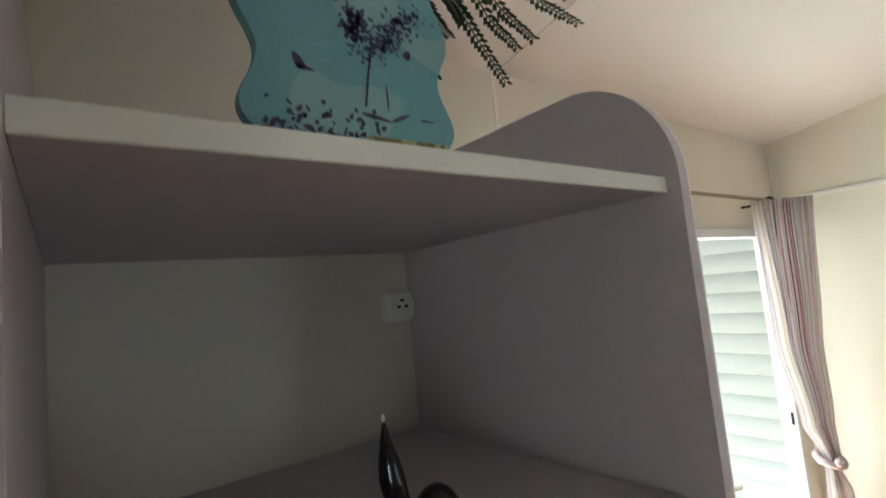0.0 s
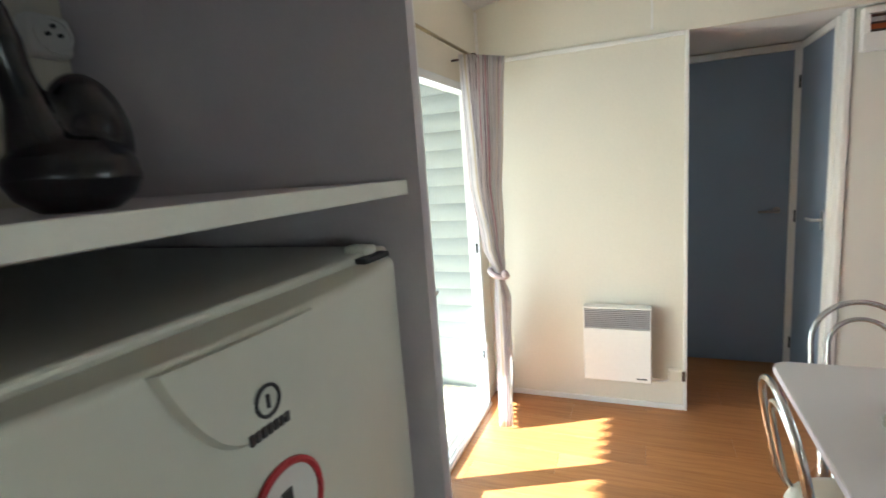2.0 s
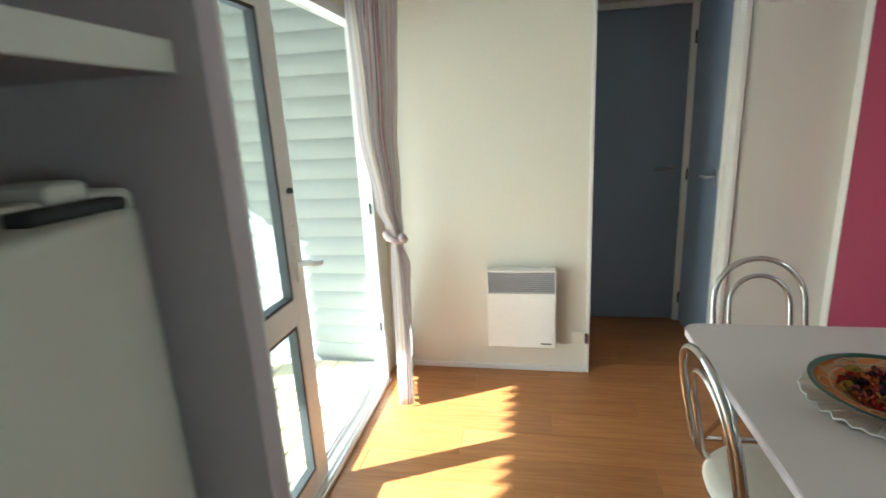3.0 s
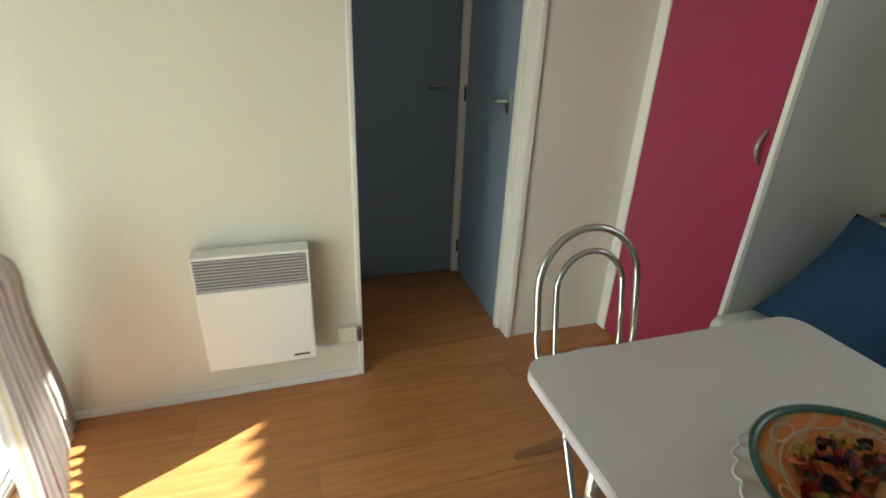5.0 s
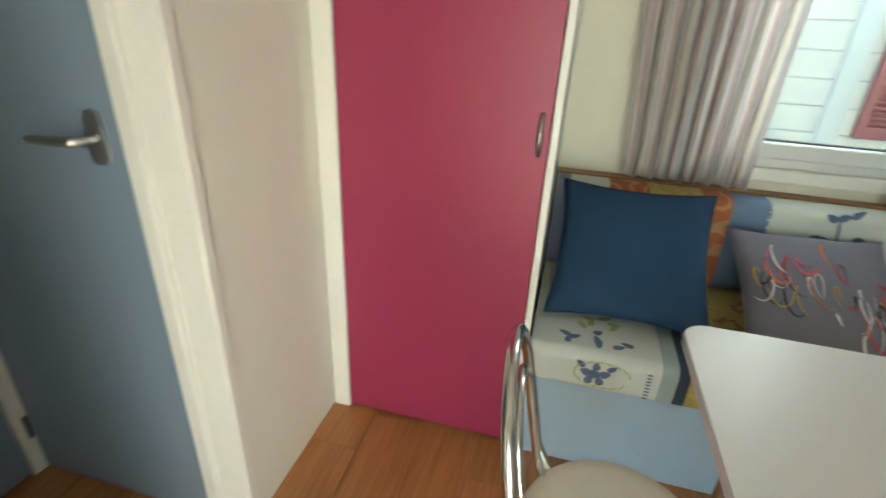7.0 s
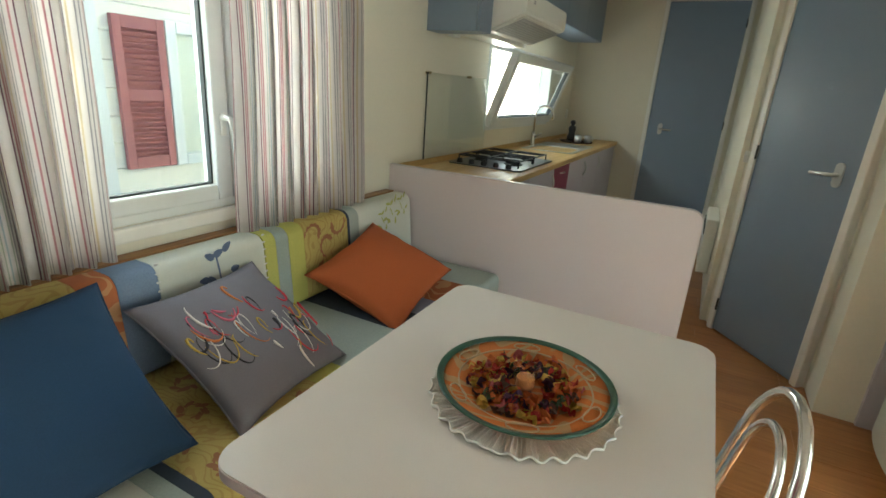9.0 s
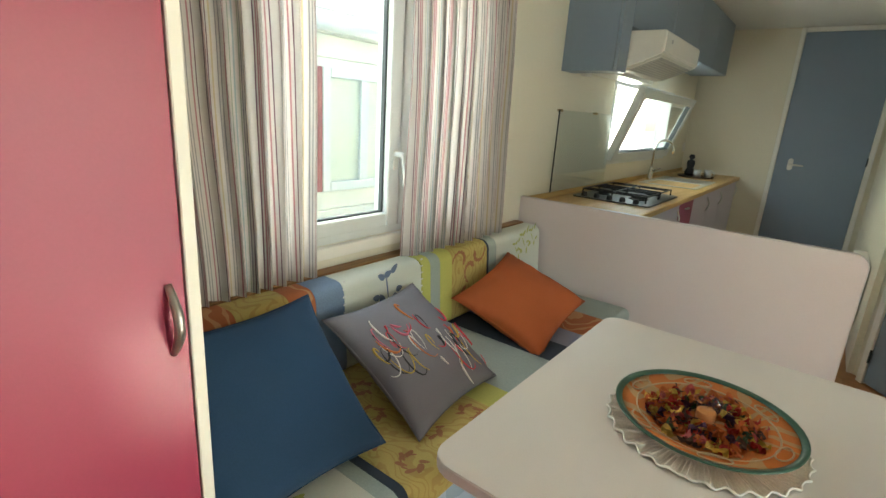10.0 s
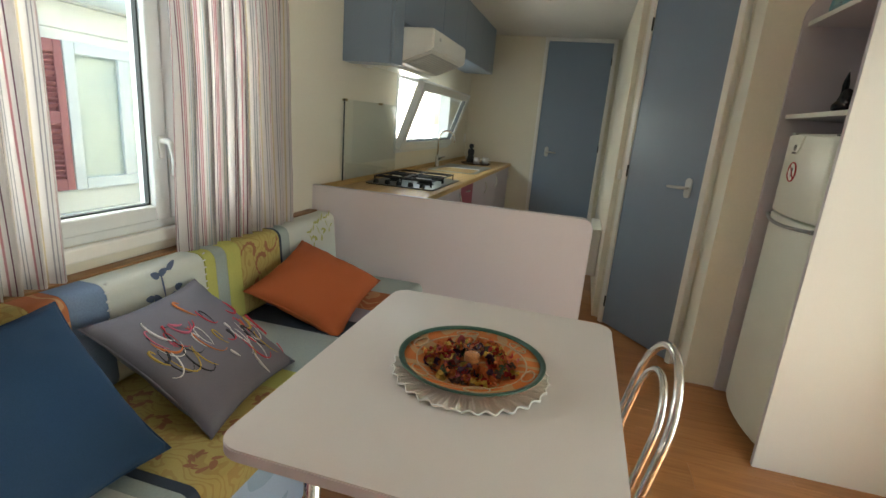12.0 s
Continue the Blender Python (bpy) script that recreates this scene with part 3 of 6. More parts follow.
# ---------------------------------------------------------------- glass door, curtain and rod
def glass_door():
    e = thing("door_terrace", (2.97, 3.16, 0), "white framed glazed terrace door with one leaf open outwards", "door")
    e["kind"] = "structure"
    W = M["metal_white"]
    x0, x1, z1 = GLASS_DOOR[0], GLASS_DOOR[1], GLASS_DOOR[3]
    part("frame", bx((x0, 3.10, 0.0), (x0 + 0.045, 3.185, z1), 0.004), W, e)
    part("frame", bx((x1 - 0.032, 3.105, 0.0), (x1, 3.18, z1), 0.004), W, e)
    part("frame", bx((x0 + 0.045, 3.101, z1 - 0.045), (x1 - 0.032, 3.184, z1 - 0.001), 0.004), W, e)
    part("sill", bx((x0 + 0.045, 3.085, 0.0), (x1 - 0.032, 3.20, 0.022), 0.005), M["steel"], e)
    for y in (3.095, 3.12, 3.165, 3.183):
        part("sill_rib", bx((x0 + 0.045, y, 0.022), (x1 - 0.032, y + 0.008, 0.031), 0.002, 1), M["steel"], e)
    a, b, ya, yb = x0 + 0.05, 3.035, 3.118, 3.162
    leaf = part("leaf_stile", bx((b - 0.105, ya, 0.035), (b, yb, z1 - 0.05), 0.008, 3), W, e)
    part("leaf_stile", bx((a, ya, 0.035), (a + 0.09, yb, z1 - 0.05), 0.008, 3), W, e)
    for za, zb in ((0.036, 0.13), (0.77, 0.875), (z1 - 0.14, z1 - 0.051)):
        part("leaf_rail", bx((a + 0.09, ya + 0.001, za), (b - 0.105, yb - 0.001, zb), 0.006, 2), W, e)
    for za, zb in ((0.13, 0.77), (0.875, z1 - 0.14)):
        for q in ((a + 0.088, a + 0.1, za, zb), (b - 0.117, b - 0.103, za, zb), (a + 0.1, b - 0.117, za - 0.002, za + 0.012), (a + 0.1, b - 0.117, zb - 0.012, zb + 0.002)):
            part("gasket", bx((q[0], ya + 0.004, q[2]), (q[1], yb - 0.004, q[3])), M["rubber"], e)
        p = part("pane", bx((a + 0.095, 3.138, za), (b - 0.11, 3.144, zb)), M["glass"], e)
        p.visible_shadow = False
    plate = part("handle_plate", bx((2.965, 3.108, 0.93), (2.995, 3.1185, 1.08), 0.008, 3), M["plastic"], e)
    part("lever", tb([(2.98, 3.12, 1.005), (2.98, 3.075, 1.005), (2.982, 3.062, 1.005), (2.999, 3.055, 0.995), (3.05, 3.055, 0.985), (3.075, 3.06, 0.985)], [0.010, 0.010, 0.012, 0.011, 0.010, 0.008]), M["plastic"], plate, smooth=True)
    part("latch_knob", lt([(0, 0), (0.012, 0), (0.013, 0.012), (0.008, 0.02), (0, 0.021)], (2.985, 3.11, 1.27), 14), M["rubber"], e, smooth=True)
    part("key_barrel", tb([(2.98, 3.12, 1.15), (2.98, 3.11, 1.15)], 0.009, 12), M["steel"], e)
    for z in (0.35, 1.05, 1.72):
        part("hinge", tb([(x1 - 0.036, 3.125, z - 0.03), (x1 - 0.036, 3.125, z + 0.03)], 0.006), M["rubber"], e, smooth=True)


glass_door()


def rod(name, label, a, b):
    e = thing(name, a, label, "curtain rod")
    part("pole", tb([a, b], 0.0085, 12), M["brass"], e, smooth=True)
    d = (Vector(b) - Vector(a)).normalized()
    for p, s in ((Vector(a), -1), (Vector(b), 1)):
        bm = bmesh.new()
        bmesh.ops.create_uvsphere(bm, u_segments=14, v_segments=8, radius=0.021, matrix=Matrix.Translation(p + d * s * 0.012))
        part("finial", bm, M["bronze"], e, smooth=True)
    out = 1 if a[1] > 1.5 else -1
    wall = 3.12 if out > 0 else 0.0
    for f in (0.04, 0.5, 0.96):
        p = Vector(a).lerp(Vector(b), f)
        part("bracket", tb([p + Vector((0, 0, -0.012)), (p.x, (p.y + wall) / 2, p.z - 0.02), (p.x, wall, p.z - 0.02)], 0.006, 8), M["bronze"], e)
    return e


def curtain(name, label, rows, flat_width, folds, depth, mat, parent_part="cloth", seed=1, skew=(0.0, 0.0)):
    """A hanging curtain. rows: height, left x, right x, y, fold depth factor, from top to bottom; folds follow the cloth's width."""
    e = thing(name, (rows[-1][1], rows[-1][3], rows[-1][0]), label, "curtain")
    rnd = random.Random(seed)
    phase = [rnd.uniform(-0.5, 0.5) for _ in range(folds + 1)]
    bm = bmesh.new()
    uv = bm.loops.layers.uv.new("UVMap")
    n, rowsv = folds * 12, []
    levels = []
    for (z0, *r0), (z1, *r1) in zip(rows, rows[1:]):
        steps = max(2, int(abs(z1 - z0) / 0.045))
        for k in range(steps):
            f = k / steps
            levels.append((z0 + (z1 - z0) * f, *[p + (q - p) * (f * f * (3 - 2 * f)) for p, q in zip(r0, r1)]))
    levels.append(rows[-1])
    top = rows[0][0]
    for z, xa, xb, y, k in levels:
        line = []
        for i in range(n + 1):
            u = i / n
            ph = u * folds * 2 * math.pi + 0.9 * math.sin(u * 9 + (top - z) * 1.1) + phase[int(u * folds)] * 0.5
            dy = depth * k * (math.sin(ph) + 0.25 * math.sin(2.1 * ph + 1))
            dx = 0.16 * (xb - xa) / folds * math.cos(ph) * k
            line.append((bm.verts.new((xa + (xb - xa) * u + dx, y + dy + u * (skew[1] + (skew[0] - skew[1]) * (z - rows[-1][0]) / (top - rows[-1][0])), z + 0.004 * math.sin(ph * 1.0 + 1) * (z == rows[-1][0]))), u * flat_width, z))
        rowsv.append(line)
    for A, B in zip(rowsv, rowsv[1:]):
        for i in range(n):
            f = bm.faces.new((A[i][0], A[i + 1][0], B[i + 1][0], B[i][0]))
            f.smooth = True
            for lp, q in zip(f.loops, (A[i], A[i + 1], B[i + 1], B[i])):
                lp[uv].uv = (q[1], q[2])
    ob = part(parent_part, bm, mat, e, smooth=True)
    so = ob.modifiers.new("thickness", "SOLIDIFY")
    so.thickness = 0.0015
    return e


M["brass"] = material("aged brass", (0.42, 0.33, 0.18), 0.35, metal=1.0, vary=0.1)
M["bronze"] = material("dark bronze", (0.09, 0.06, 0.045), 0.4, metal=0.8, vary=0.1)
CREAM, PLUM, ROSE, GREY, BLUE, GREEN, BUFF = (0.84, 0.80, 0.78), (0.22, 0.12, 0.16), (0.58, 0.31, 0.34), (0.42, 0.40, 0.42), (0.50, 0.58, 0.62), (0.46, 0.50, 0.42), (0.72, 0.62, 0.44)
STRIPES = [(0.10, CREAM), (0.018, PLUM), (0.05, CREAM), (0.028, ROSE), (0.017, CREAM), (0.05, CREAM), (0.018, GREY), (0.035, CREAM), (0.018, GREY), (0.08, CREAM), (0.03, BUFF), (0.05, CREAM), (0.018, PLUM), (0.025, CREAM), (0.02, GREY), (0.014, CREAM), (0.016, GREEN), (0.06, CREAM), (0.025, BLUE), (0.05, CREAM), (0.018, GREEN), (0.08, CREAM), (0.022, ROSE), (0.014, CREAM), (0.024, ROSE), (0.03, CREAM), (0.018, PLUM), (0.06, CREAM)]
M["tie"] = material("rosy cotton tie", (0.50, 0.39, 0.38), 0.9, grain=30, vary=0.3, bump=0.3, stretch=(1, 1, 6))
M["stripe"] = striped_cloth("striped cotton curtain", STRIPES, 0.165, 0.6)
rod("curtain_rod", "thin brass curtain rod with dark ball finials above the terrace door", (2.05, 3.02, 2.155), (3.71, 3.02, 2.155))
cd = curtain("door_curtain", "striped cotton curtain tied back beside the terrace door", [(2.15, 3.59, 3.80, 3.045, 0.8), (1.5, 3.60, 3.82, 3.03, 1.0), (1.08, 3.65, 3.83, 2.99, 0.9), (0.95, 3.70, 3.785, 2.95, 0.55), (0.90, 3.70, 3.785, 2.95, 0.55), (0.70, 3.65, 3.93, 2.94, 0.9), (0.02, 3.59, 4.03, 2.92, 1.5)], 1.1, 8, 0.026, M["stripe"], seed=4, skew=(-0.17, 0.10))
bm = bmesh.new()
tube(bm, [(3.742 + 0.062 * math.cos(a), 2.95 + 0.048 * math.sin(a), 0.925 + 0.018 * math.sin(a * 1.0)) for a in np.linspace(0, 2 * math.pi, 20, endpoint=False)], 0.017, 8, True)
part("tie_band", bm, M["tie"], cd, "knotted tie band", smooth=True)
bm = bmesh.new()
bmesh.ops.create_uvsphere(bm, u_segments=14, v_segments=10, radius=0.026, matrix=Matrix.Translation((3.70, 2.90, 0.93)) @ Matrix.Diagonal((1.1, 0.8, 0.9, 1)))
part("tie_knot", bm, M["tie"], cd, "knot of the tie band", smooth=True)
rod("curtain_rod", "thin brass curtain rod above the living room window", (1.55, 0.085, 2.14), (3.42, 0.085, 2.14))
curtain("window_curtain", "striped cotton curtain hanging beside the living room window", [(2.13, 2.86, 3.34, 0.095, 0.9), (1.5, 2.85, 3.31, 0.10, 1.0), (0.85, 2.87, 3.28, 0.115, 1.15)], 1.05, 8, 0.020, M["stripe"], seed=2)
curtain("window_curtain", "striped cotton curtain half drawn over the window", [(2.13, 1.72, 2.40, 0.095, 0.9), (1.5, 1.70, 2.39, 0.10, 1.0), (0.83, 1.70, 2.42, 0.115, 1.1)], 1.35, 9, 0.020, M["stripe"], seed=7)

# ---------------------------------------------------------------- windows
def window(name, label, x0, x1, z0, z1, meet):
    e = thing(name, ((x0 + x1) / 2, -0.06, z0), label, "window")
    e["kind"] = "structure"
    W = M["metal_white"]
    for a, b in (((x0, -0.11, z0), (x0 + 0.05, 0.004, z1)), ((x1 - 0.05, -0.11, z0), (x1, 0.004, z1)), ((x0 + 0.05, -0.109, z0), (x1 - 0.05, 0.003, z0 + 0.05)), ((x0 + 0.05, -0.109, z1 - 0.05), (x1 - 0.05, 0.003, z1))):
        part("frame", bx(a, b, 0.004), W, e)
    for a, b in ((x0 + 0.04, meet - 0.035), (meet - 0.03, x1 - 0.04)):
        s = part("sash_stile", bx((a, -0.06, z0 + 0.03), (a + 0.062, 0.018, z1 - 0.03), 0.007, 2), W, e)
        part("sash_stile", bx((b - 0.062, -0.06, z0 + 0.03), (b, 0.018, z1 - 0.03), 0.007, 2), W, e)
        part("sash_rail", bx((a + 0.062, -0.059, z0 + 0.031), (b - 0.062, 0.017, z0 + 0.088), 0.007, 2), W, e)
        part("sash_rail", bx((a + 0.062, -0.059, z1 - 0.088), (b - 0.062, 0.017, z1 - 0.031), 0.007, 2), W, e)
        for q in ((a + 0.060, a + 0.068, z0 + 0.088, z1 - 0.088), (b - 0.068, b - 0.060, z0 + 0.088, z1 - 0.088), (a + 0.068, b - 0.068, z0 + 0.086, z0 + 0.094), (a + 0.068, b - 0.068, z1 - 0.094, z1 - 0.086)):
            part("gasket", bx((q[0], -0.030, q[2]), (q[1], -0.011, q[3])), M["rubber"], e)
        p = part("pane", bx((a + 0.06, -0.024, z0 + 0.085), (b - 0.06, -0.018, z1 - 0.085)), M["glass"], e)
        p.visible_shadow = False
    return e


win = window("window_1", "white framed two-sash window over the bench", WINDOW[0], WINDOW[1], WINDOW[2], WINDOW[3], 2.40)
pl = part("handle_plate", bx((2.388, 0.018, 1.17), (2.412, 0.028, 1.25), 0.006, 2), M["plastic"], win)
part("lever", tb([(2.40, 0.024, 1.235), (2.40, 0.06, 1.235), (2.398, 0.068, 1.225), (2.39, 0.07, 1.16), (2.388, 0.066, 1.11)], [0.011, 0.011, 0.013, 0.011, 0.009]), M["plastic"], pl, smooth=True)
structure("window_sill", bx((1.74, 0.0, 0.862), (3.14, 0.03, 0.909), 0.006), M["trim"])
shelf = thing("wooden_ledge", (2.4, 0.06, 0.81), "narrow brown wooden ledge behind the bench cushions", "ledge")
part("board", bx((1.335, 0.001, 0.815), (3.514, 0.056, 0.823), 0.002), M["ledge"], shelf)

# ---------------------------------------------------------------- printed upholstery
def print_cloth(name, ground, figure, scale=9.0, amount=0.5, second=None, weave=0.3):
    """Cotton with a scrolling leaf print: figure colour in curling bands over the ground colour."""
    m = material(name, ground, 0.88, grain=260, vary=0.08, bump=weave, bump_scale=800)
    n, l = m.node_tree.nodes, m.node_tree.links
    b = base_of(m)
    co = n.new("ShaderNodeTexCoord")
    warp = n.new("ShaderNodeTexNoise")
    warp.inputs["Scale"].default_value = 4.0
    l.new(co.outputs["Object"], warp.inputs["Vector"])
    mx = n.new("ShaderNodeMix")
    mx.data_type = "VECTOR"
    mx.inputs["Factor"].default_value = 0.22
    l.new(co.outputs["Object"], mx.inputs["A"])
    l.new(warp.outputs["Color"], mx.inputs["B"])
    v = n.new("ShaderNodeTexWave")
    v.wave_type, v.rings_direction = "RINGS", "SPHERICAL"
    v.inputs["Scale"].default_value, v.inputs["Distortion"].default_value, v.inputs["Detail"].default_value = scale, 14.0, 1.5
    v.inputs["Detail Scale"].default_value = 1.2
    l.new(mx.outputs["Result"], v.inputs["Vector"])
    r = n.new("ShaderNodeMapRange")
    r.inputs["From Min"].default_value, r.inputs["From Max"].default_value = 1 - amount, 1 - amount + 0.06
    l.new(v.outputs["Fac"], r.inputs["Value"])
    src = b.inputs["Base Color"].links[0].from_socket
    cm = n.new("ShaderNodeMix")
    cm.data_type = "RGBA"
    cm.inputs["B"].default_value = (*figure, 1)
    l.new(r.outputs["Result"], cm.inputs["Factor"])
    l.new(src, cm.inputs["A"])
    l.new(cm.outputs["Result"], b.inputs["Base Color"])
    return m


C_WHITE = material("off-white printed cotton", (0.62, 0.64, 0.58), 0.88, grain=260, vary=0.07, bump=0.3, bump_scale=800)
C_BLUE = material("denim blue cotton", (0.16, 0.22, 0.33), 0.88, grain=200, vary=0.2, bump=0.3, bump_scale=800)
C_LILAC = material("grey lilac cotton", (0.24, 0.25, 0.34), 0.88, grain=200, vary=0.15, bump=0.3, bump_scale=800)
C_LIME = material("lime yellow cotton", (0.52, 0.52, 0.14), 0.88, grain=200, vary=0.12, bump=0.3, bump_scale=800)
C_MIST = material("misty grey green cotton", (0.36, 0.42, 0.40), 0.88, grain=160, vary=0.12, bump=0.3, bump_scale=800)
C_OCHRE = print_cloth("ochre cotton with leaf scrolls", (0.50, 0.40, 0.13), (0.43, 0.31, 0.10), 14.0, 0.2)
C_RUST = print_cloth("rust cotton with pale scrolls", (0.40, 0.13, 0.05), (0.50, 0.26, 0.12), 6.0, 0.22)
C_NAVY = material("dark slate cotton", (0.04, 0.055, 0.08), 0.88, grain=200, vary=0.15, bump=0.3)
C_STITCH = material("white stitching", (0.70, 0.70, 0.68), 0.85, vary=0.05)
P_BLUE = material("slate blue print", (0.13, 0.17, 0.27), 0.9, grain=200, vary=0.1, bump=0.2)
P_GREEN = material("olive green print", (0.42, 0.44, 0.14), 0.9, grain=200, vary=0.1, bump=0.2)
P_RUST = material("russet print", (0.36, 0.17, 0.08), 0.9, grain=200, vary=0.1, bump=0.2)


def cushion_profile(pts_depth, height, r, n=7):
    return rounded(pts_depth, height, r, n)


def banded_cushion(name, label, bands, place, depth, height, r, category="cushion"):
    """A long cushion sewn of cloth bands along x; place puts the depth (y) and height (z) profile."""
    e = thing(name, (bands[0][0], place[0], place[1]), label, category)
    for xa, xb, mat in bands:
        bm = pr(cushion_profile(depth, height, r), abs(xb - xa) - 0.001, Matrix(((0, 0, 1, min(xa, xb)), (1, 0, 0, place[0]), (0, 1, 0, place[1]), (0, 0, 0, 1))))
        for v in bm.verts:
            if place[2]:
                v.co.y -= place[2] * (v.co.z - place[1])
        ob = smooth_sharp(part("cloth_band", bm, mat, e), 35)
    return e


seat_c = banded_cushion("bench_seat_cushion", "long bench seat cushion in patchwork floral cotton", [
    (3.508, 3.13, C_WHITE), (3.13, 3.085, C_MIST), (3.085, 3.055, C_NAVY), (3.055, 2.60, C_OCHRE), (2.60, 2.48, C_LIME), (2.48, 2.16, C_MIST), (2.16, 1.99, C_NAVY), (1.99, 1.83, C_LILAC), (1.83, 1.58, C_RUST), (1.58, 1.338, C_MIST)],
    (0.13, 0.344, 0), 0.602, 0.135, 0.035)
back_c = banded_cushion("bench_back_cushion", "long bench back cushion in patchwork floral cotton", [
    (3.508, 3.46, C_LILAC), (3.46, 3.32, C_WHITE), (3.32, 3.18, C_RUST), (3.18, 3.0, C_OCHRE), (3.0, 2.905, C_RUST), (2.905, 2.785, C_BLUE), (2.785, 2.375, C_WHITE), (2.37, 2.315, C_LIME), (2.315, 2.25, C_MIST), (2.25, 2.165, C_LIME), (2.165, 1.885, C_OCHRE), (1.885, 1.868, C_NAVY), (1.868, 1.80, C_MIST), (1.80, 1.338, C_WHITE)],
    (0.055, 0.482, 0.08), 0.135, 0.336, 0.04)


def motif(bm, shapes, m):
    """Flat printed petals: ellipses (u, v, length, width, angle) laid on a surface by m, a hair above it."""
    for u, v, ln, wd, ang in shapes:
        c, s = math.cos(radians(ang)), math.sin(radians(ang))
        ring = []
        for k in range(14):
            a = 2 * math.pi * k / 14
            p, q = ln * math.cos(a), wd * math.sin(a) * (1 - 0.35 * math.cos(a))
            ring.append(bm.verts.new(m @ Vector((u + c * p - s * q, v + s * p + c * q, 0))))
        bm.faces.new(ring)


SPRIG = [(0, 0.05, 0.02, 0.013, 20), (-0.035, 0.045, 0.02, 0.012, 150), (0.035, 0.065, 0.022, 0.012, 40), (-0.005, 0.0, 0.004, 0.05, 6), (-0.035, -0.04, 0.022, 0.014, 120), (0.03, -0.05, 0.02, 0.013, 60), (-0.065, -0.03, 0.018, 0.012, 170), (0.06, -0.02, 0.018, 0.012, 10)]
FLOWER = [(0, 0, 0.018, 0.015, 0), (-0.028, 0.004, 0.017, 0.013, 160), (0.028, 0.004, 0.017, 0.013, 20), (-0.015, -0.022, 0.016, 0.012, 70), (0.015, -0.022, 0.016, 0.012, 110), (0.0, 0.028, 0.014, 0.011, 90), (-0.045, 0.03, 0.016, 0.009, 140), (0.045, 0.028, 0.016, 0.009, 40)]
lean_back = Matrix(((-1, 0, 0, 0), (0, -0.08, 1, 0), (0, 1, 0.08, 0), (0, 0, 0, 1)))


def on_back(x, z):
    return Matrix.Translation((x, 0.1925 - 0.08 * (z - 0.482), z)) @ lean_back


bm = bmesh.new()
motif(bm, SPRIG, on_back(2.57, 0.755))
motif(bm, [(a * 0.7 + 0.02, b * 0.7 - 0.16, c * 0.7, d * 0.7, g + 30) for a, b, c, d, g in SPRIG], on_back(2.57, 0.755))
tagged(part("printed_sprig", bm, P_BLUE, back_c, "slate blue printed sprig"), kind="stuff")
bm = bmesh.new()
for dx, dz, q in ((0, 0, 1), (0.09, 0.02, 0.8), (-0.08, -0.03, 0.8)):
    motif(bm, [(a * q + dx, b * q + dz, c * q, d * q * 0.6, g + 25) for a, b, c, d, g in SPRIG], on_back(1.52, 0.755))
tagged(part("printed_scroll", bm, P_GREEN, back_c, "olive green printed scroll"), kind="stuff")
bm = bmesh.new()
for x, z, t in ((2.10, 0.76, 0), (2.02, 0.71, 70), (2.06, 0.61, 140), (1.97, 0.78, 200)):
    motif(bm, [(0.05 * math.cos(radians(t + k * 24)) * (0.4 + k * 0.12), 0.05 * math.sin(radians(t + k * 24)) * (0.4 + k * 0.12), 0.021 - 0.001 * k, 0.008 - 0.0004 * k, t + k * 24 + 90) for k in range(8)], on_back(x, z))
tagged(part("printed_scroll", bm, P_RUST, back_c, "russet printed leaf scroll"), kind="stuff")
bm = bmesh.new()
front = Matrix.Translation((3.31, 0.7345, 0.415)) @ Matrix(((-1, 0, 0, 0), (0, 0, 1, 0), (0, 1, 0, 0), (0, 0, 0, 1)))
motif(bm, FLOWER, front)
topm = Matrix.Translation((3.31, 0.64, 0.4795)) @ Matrix(((-1, 0, 0, 0), (0, -1, 0, 0), (0, 0, 1, 0), (0, 0, 0, 1)))
motif(bm, [(-0.10, 0.0, 0.02, 0.011, 150), (-0.07, -0.01, 0.02, 0.011, 30), (-0.09, -0.03, 0.018, 0.01, 80), (0.0, -0.02, 0.012, 0.03, 10), (0.06, -0.03, 0.02, 0.011, 20), (0.085, -0.01, 0.02, 0.011, 160), (0.0, 0.03, 0.016, 0.012, 40)], topm)
tagged(part("printed_flower", bm, P_BLUE, seat_c, "slate blue printed flower"), kind="stuff")
bm = bmesh.new()
motif(bm, [(0.0 + 0.05 * math.cos(k), 0.09 + 0.03 * math.sin(k * 1.7), 0.022, 0.010, 40 * k) for k in range(7)], topm)
tagged(part("printed_leaf", bm, P_GREEN, seat_c, "olive green printed leaves"), kind="stuff")
bm = bmesh.new()
rs = random.Random(21)
for x, y in ((2.68, 0.66), (2.82, 0.60), (2.96, 0.66), (2.74, 0.48), (2.90, 0.44), (3.00, 0.50), (2.66, 0.35), (2.80, 0.30), (2.98, 0.30)):
    t = rs.uniform(0, 360)
    at = Matrix.Translation((x, y, 0.4795))
    motif(bm, [(0.05 * math.cos(radians(t + k * 24)) * (0.3 + k * 0.10), 0.05 * math.sin(radians(t + k * 24)) * (0.3 + k * 0.10), 0.013 + 0.006 * (k % 2), 0.0035 + 0.004 * (k % 2), t + k * 24 + 90 + 30 * (k % 2)) for k in range(8)], at)
    motif(bm, [(0.045 * math.cos(radians(t + 200)), 0.045 * math.sin(radians(t + 200)), 0.020, 0.010, t + 160), (0.035 * math.cos(radians(t + 240)), 0.035 * math.sin(radians(t + 240)), 0.016, 0.007, t + 260)], at)
tagged(part("printed_scroll", bm, P_RUST, seat_c, "russet printed leaf scroll"), kind="stuff")
bm = bmesh.new()
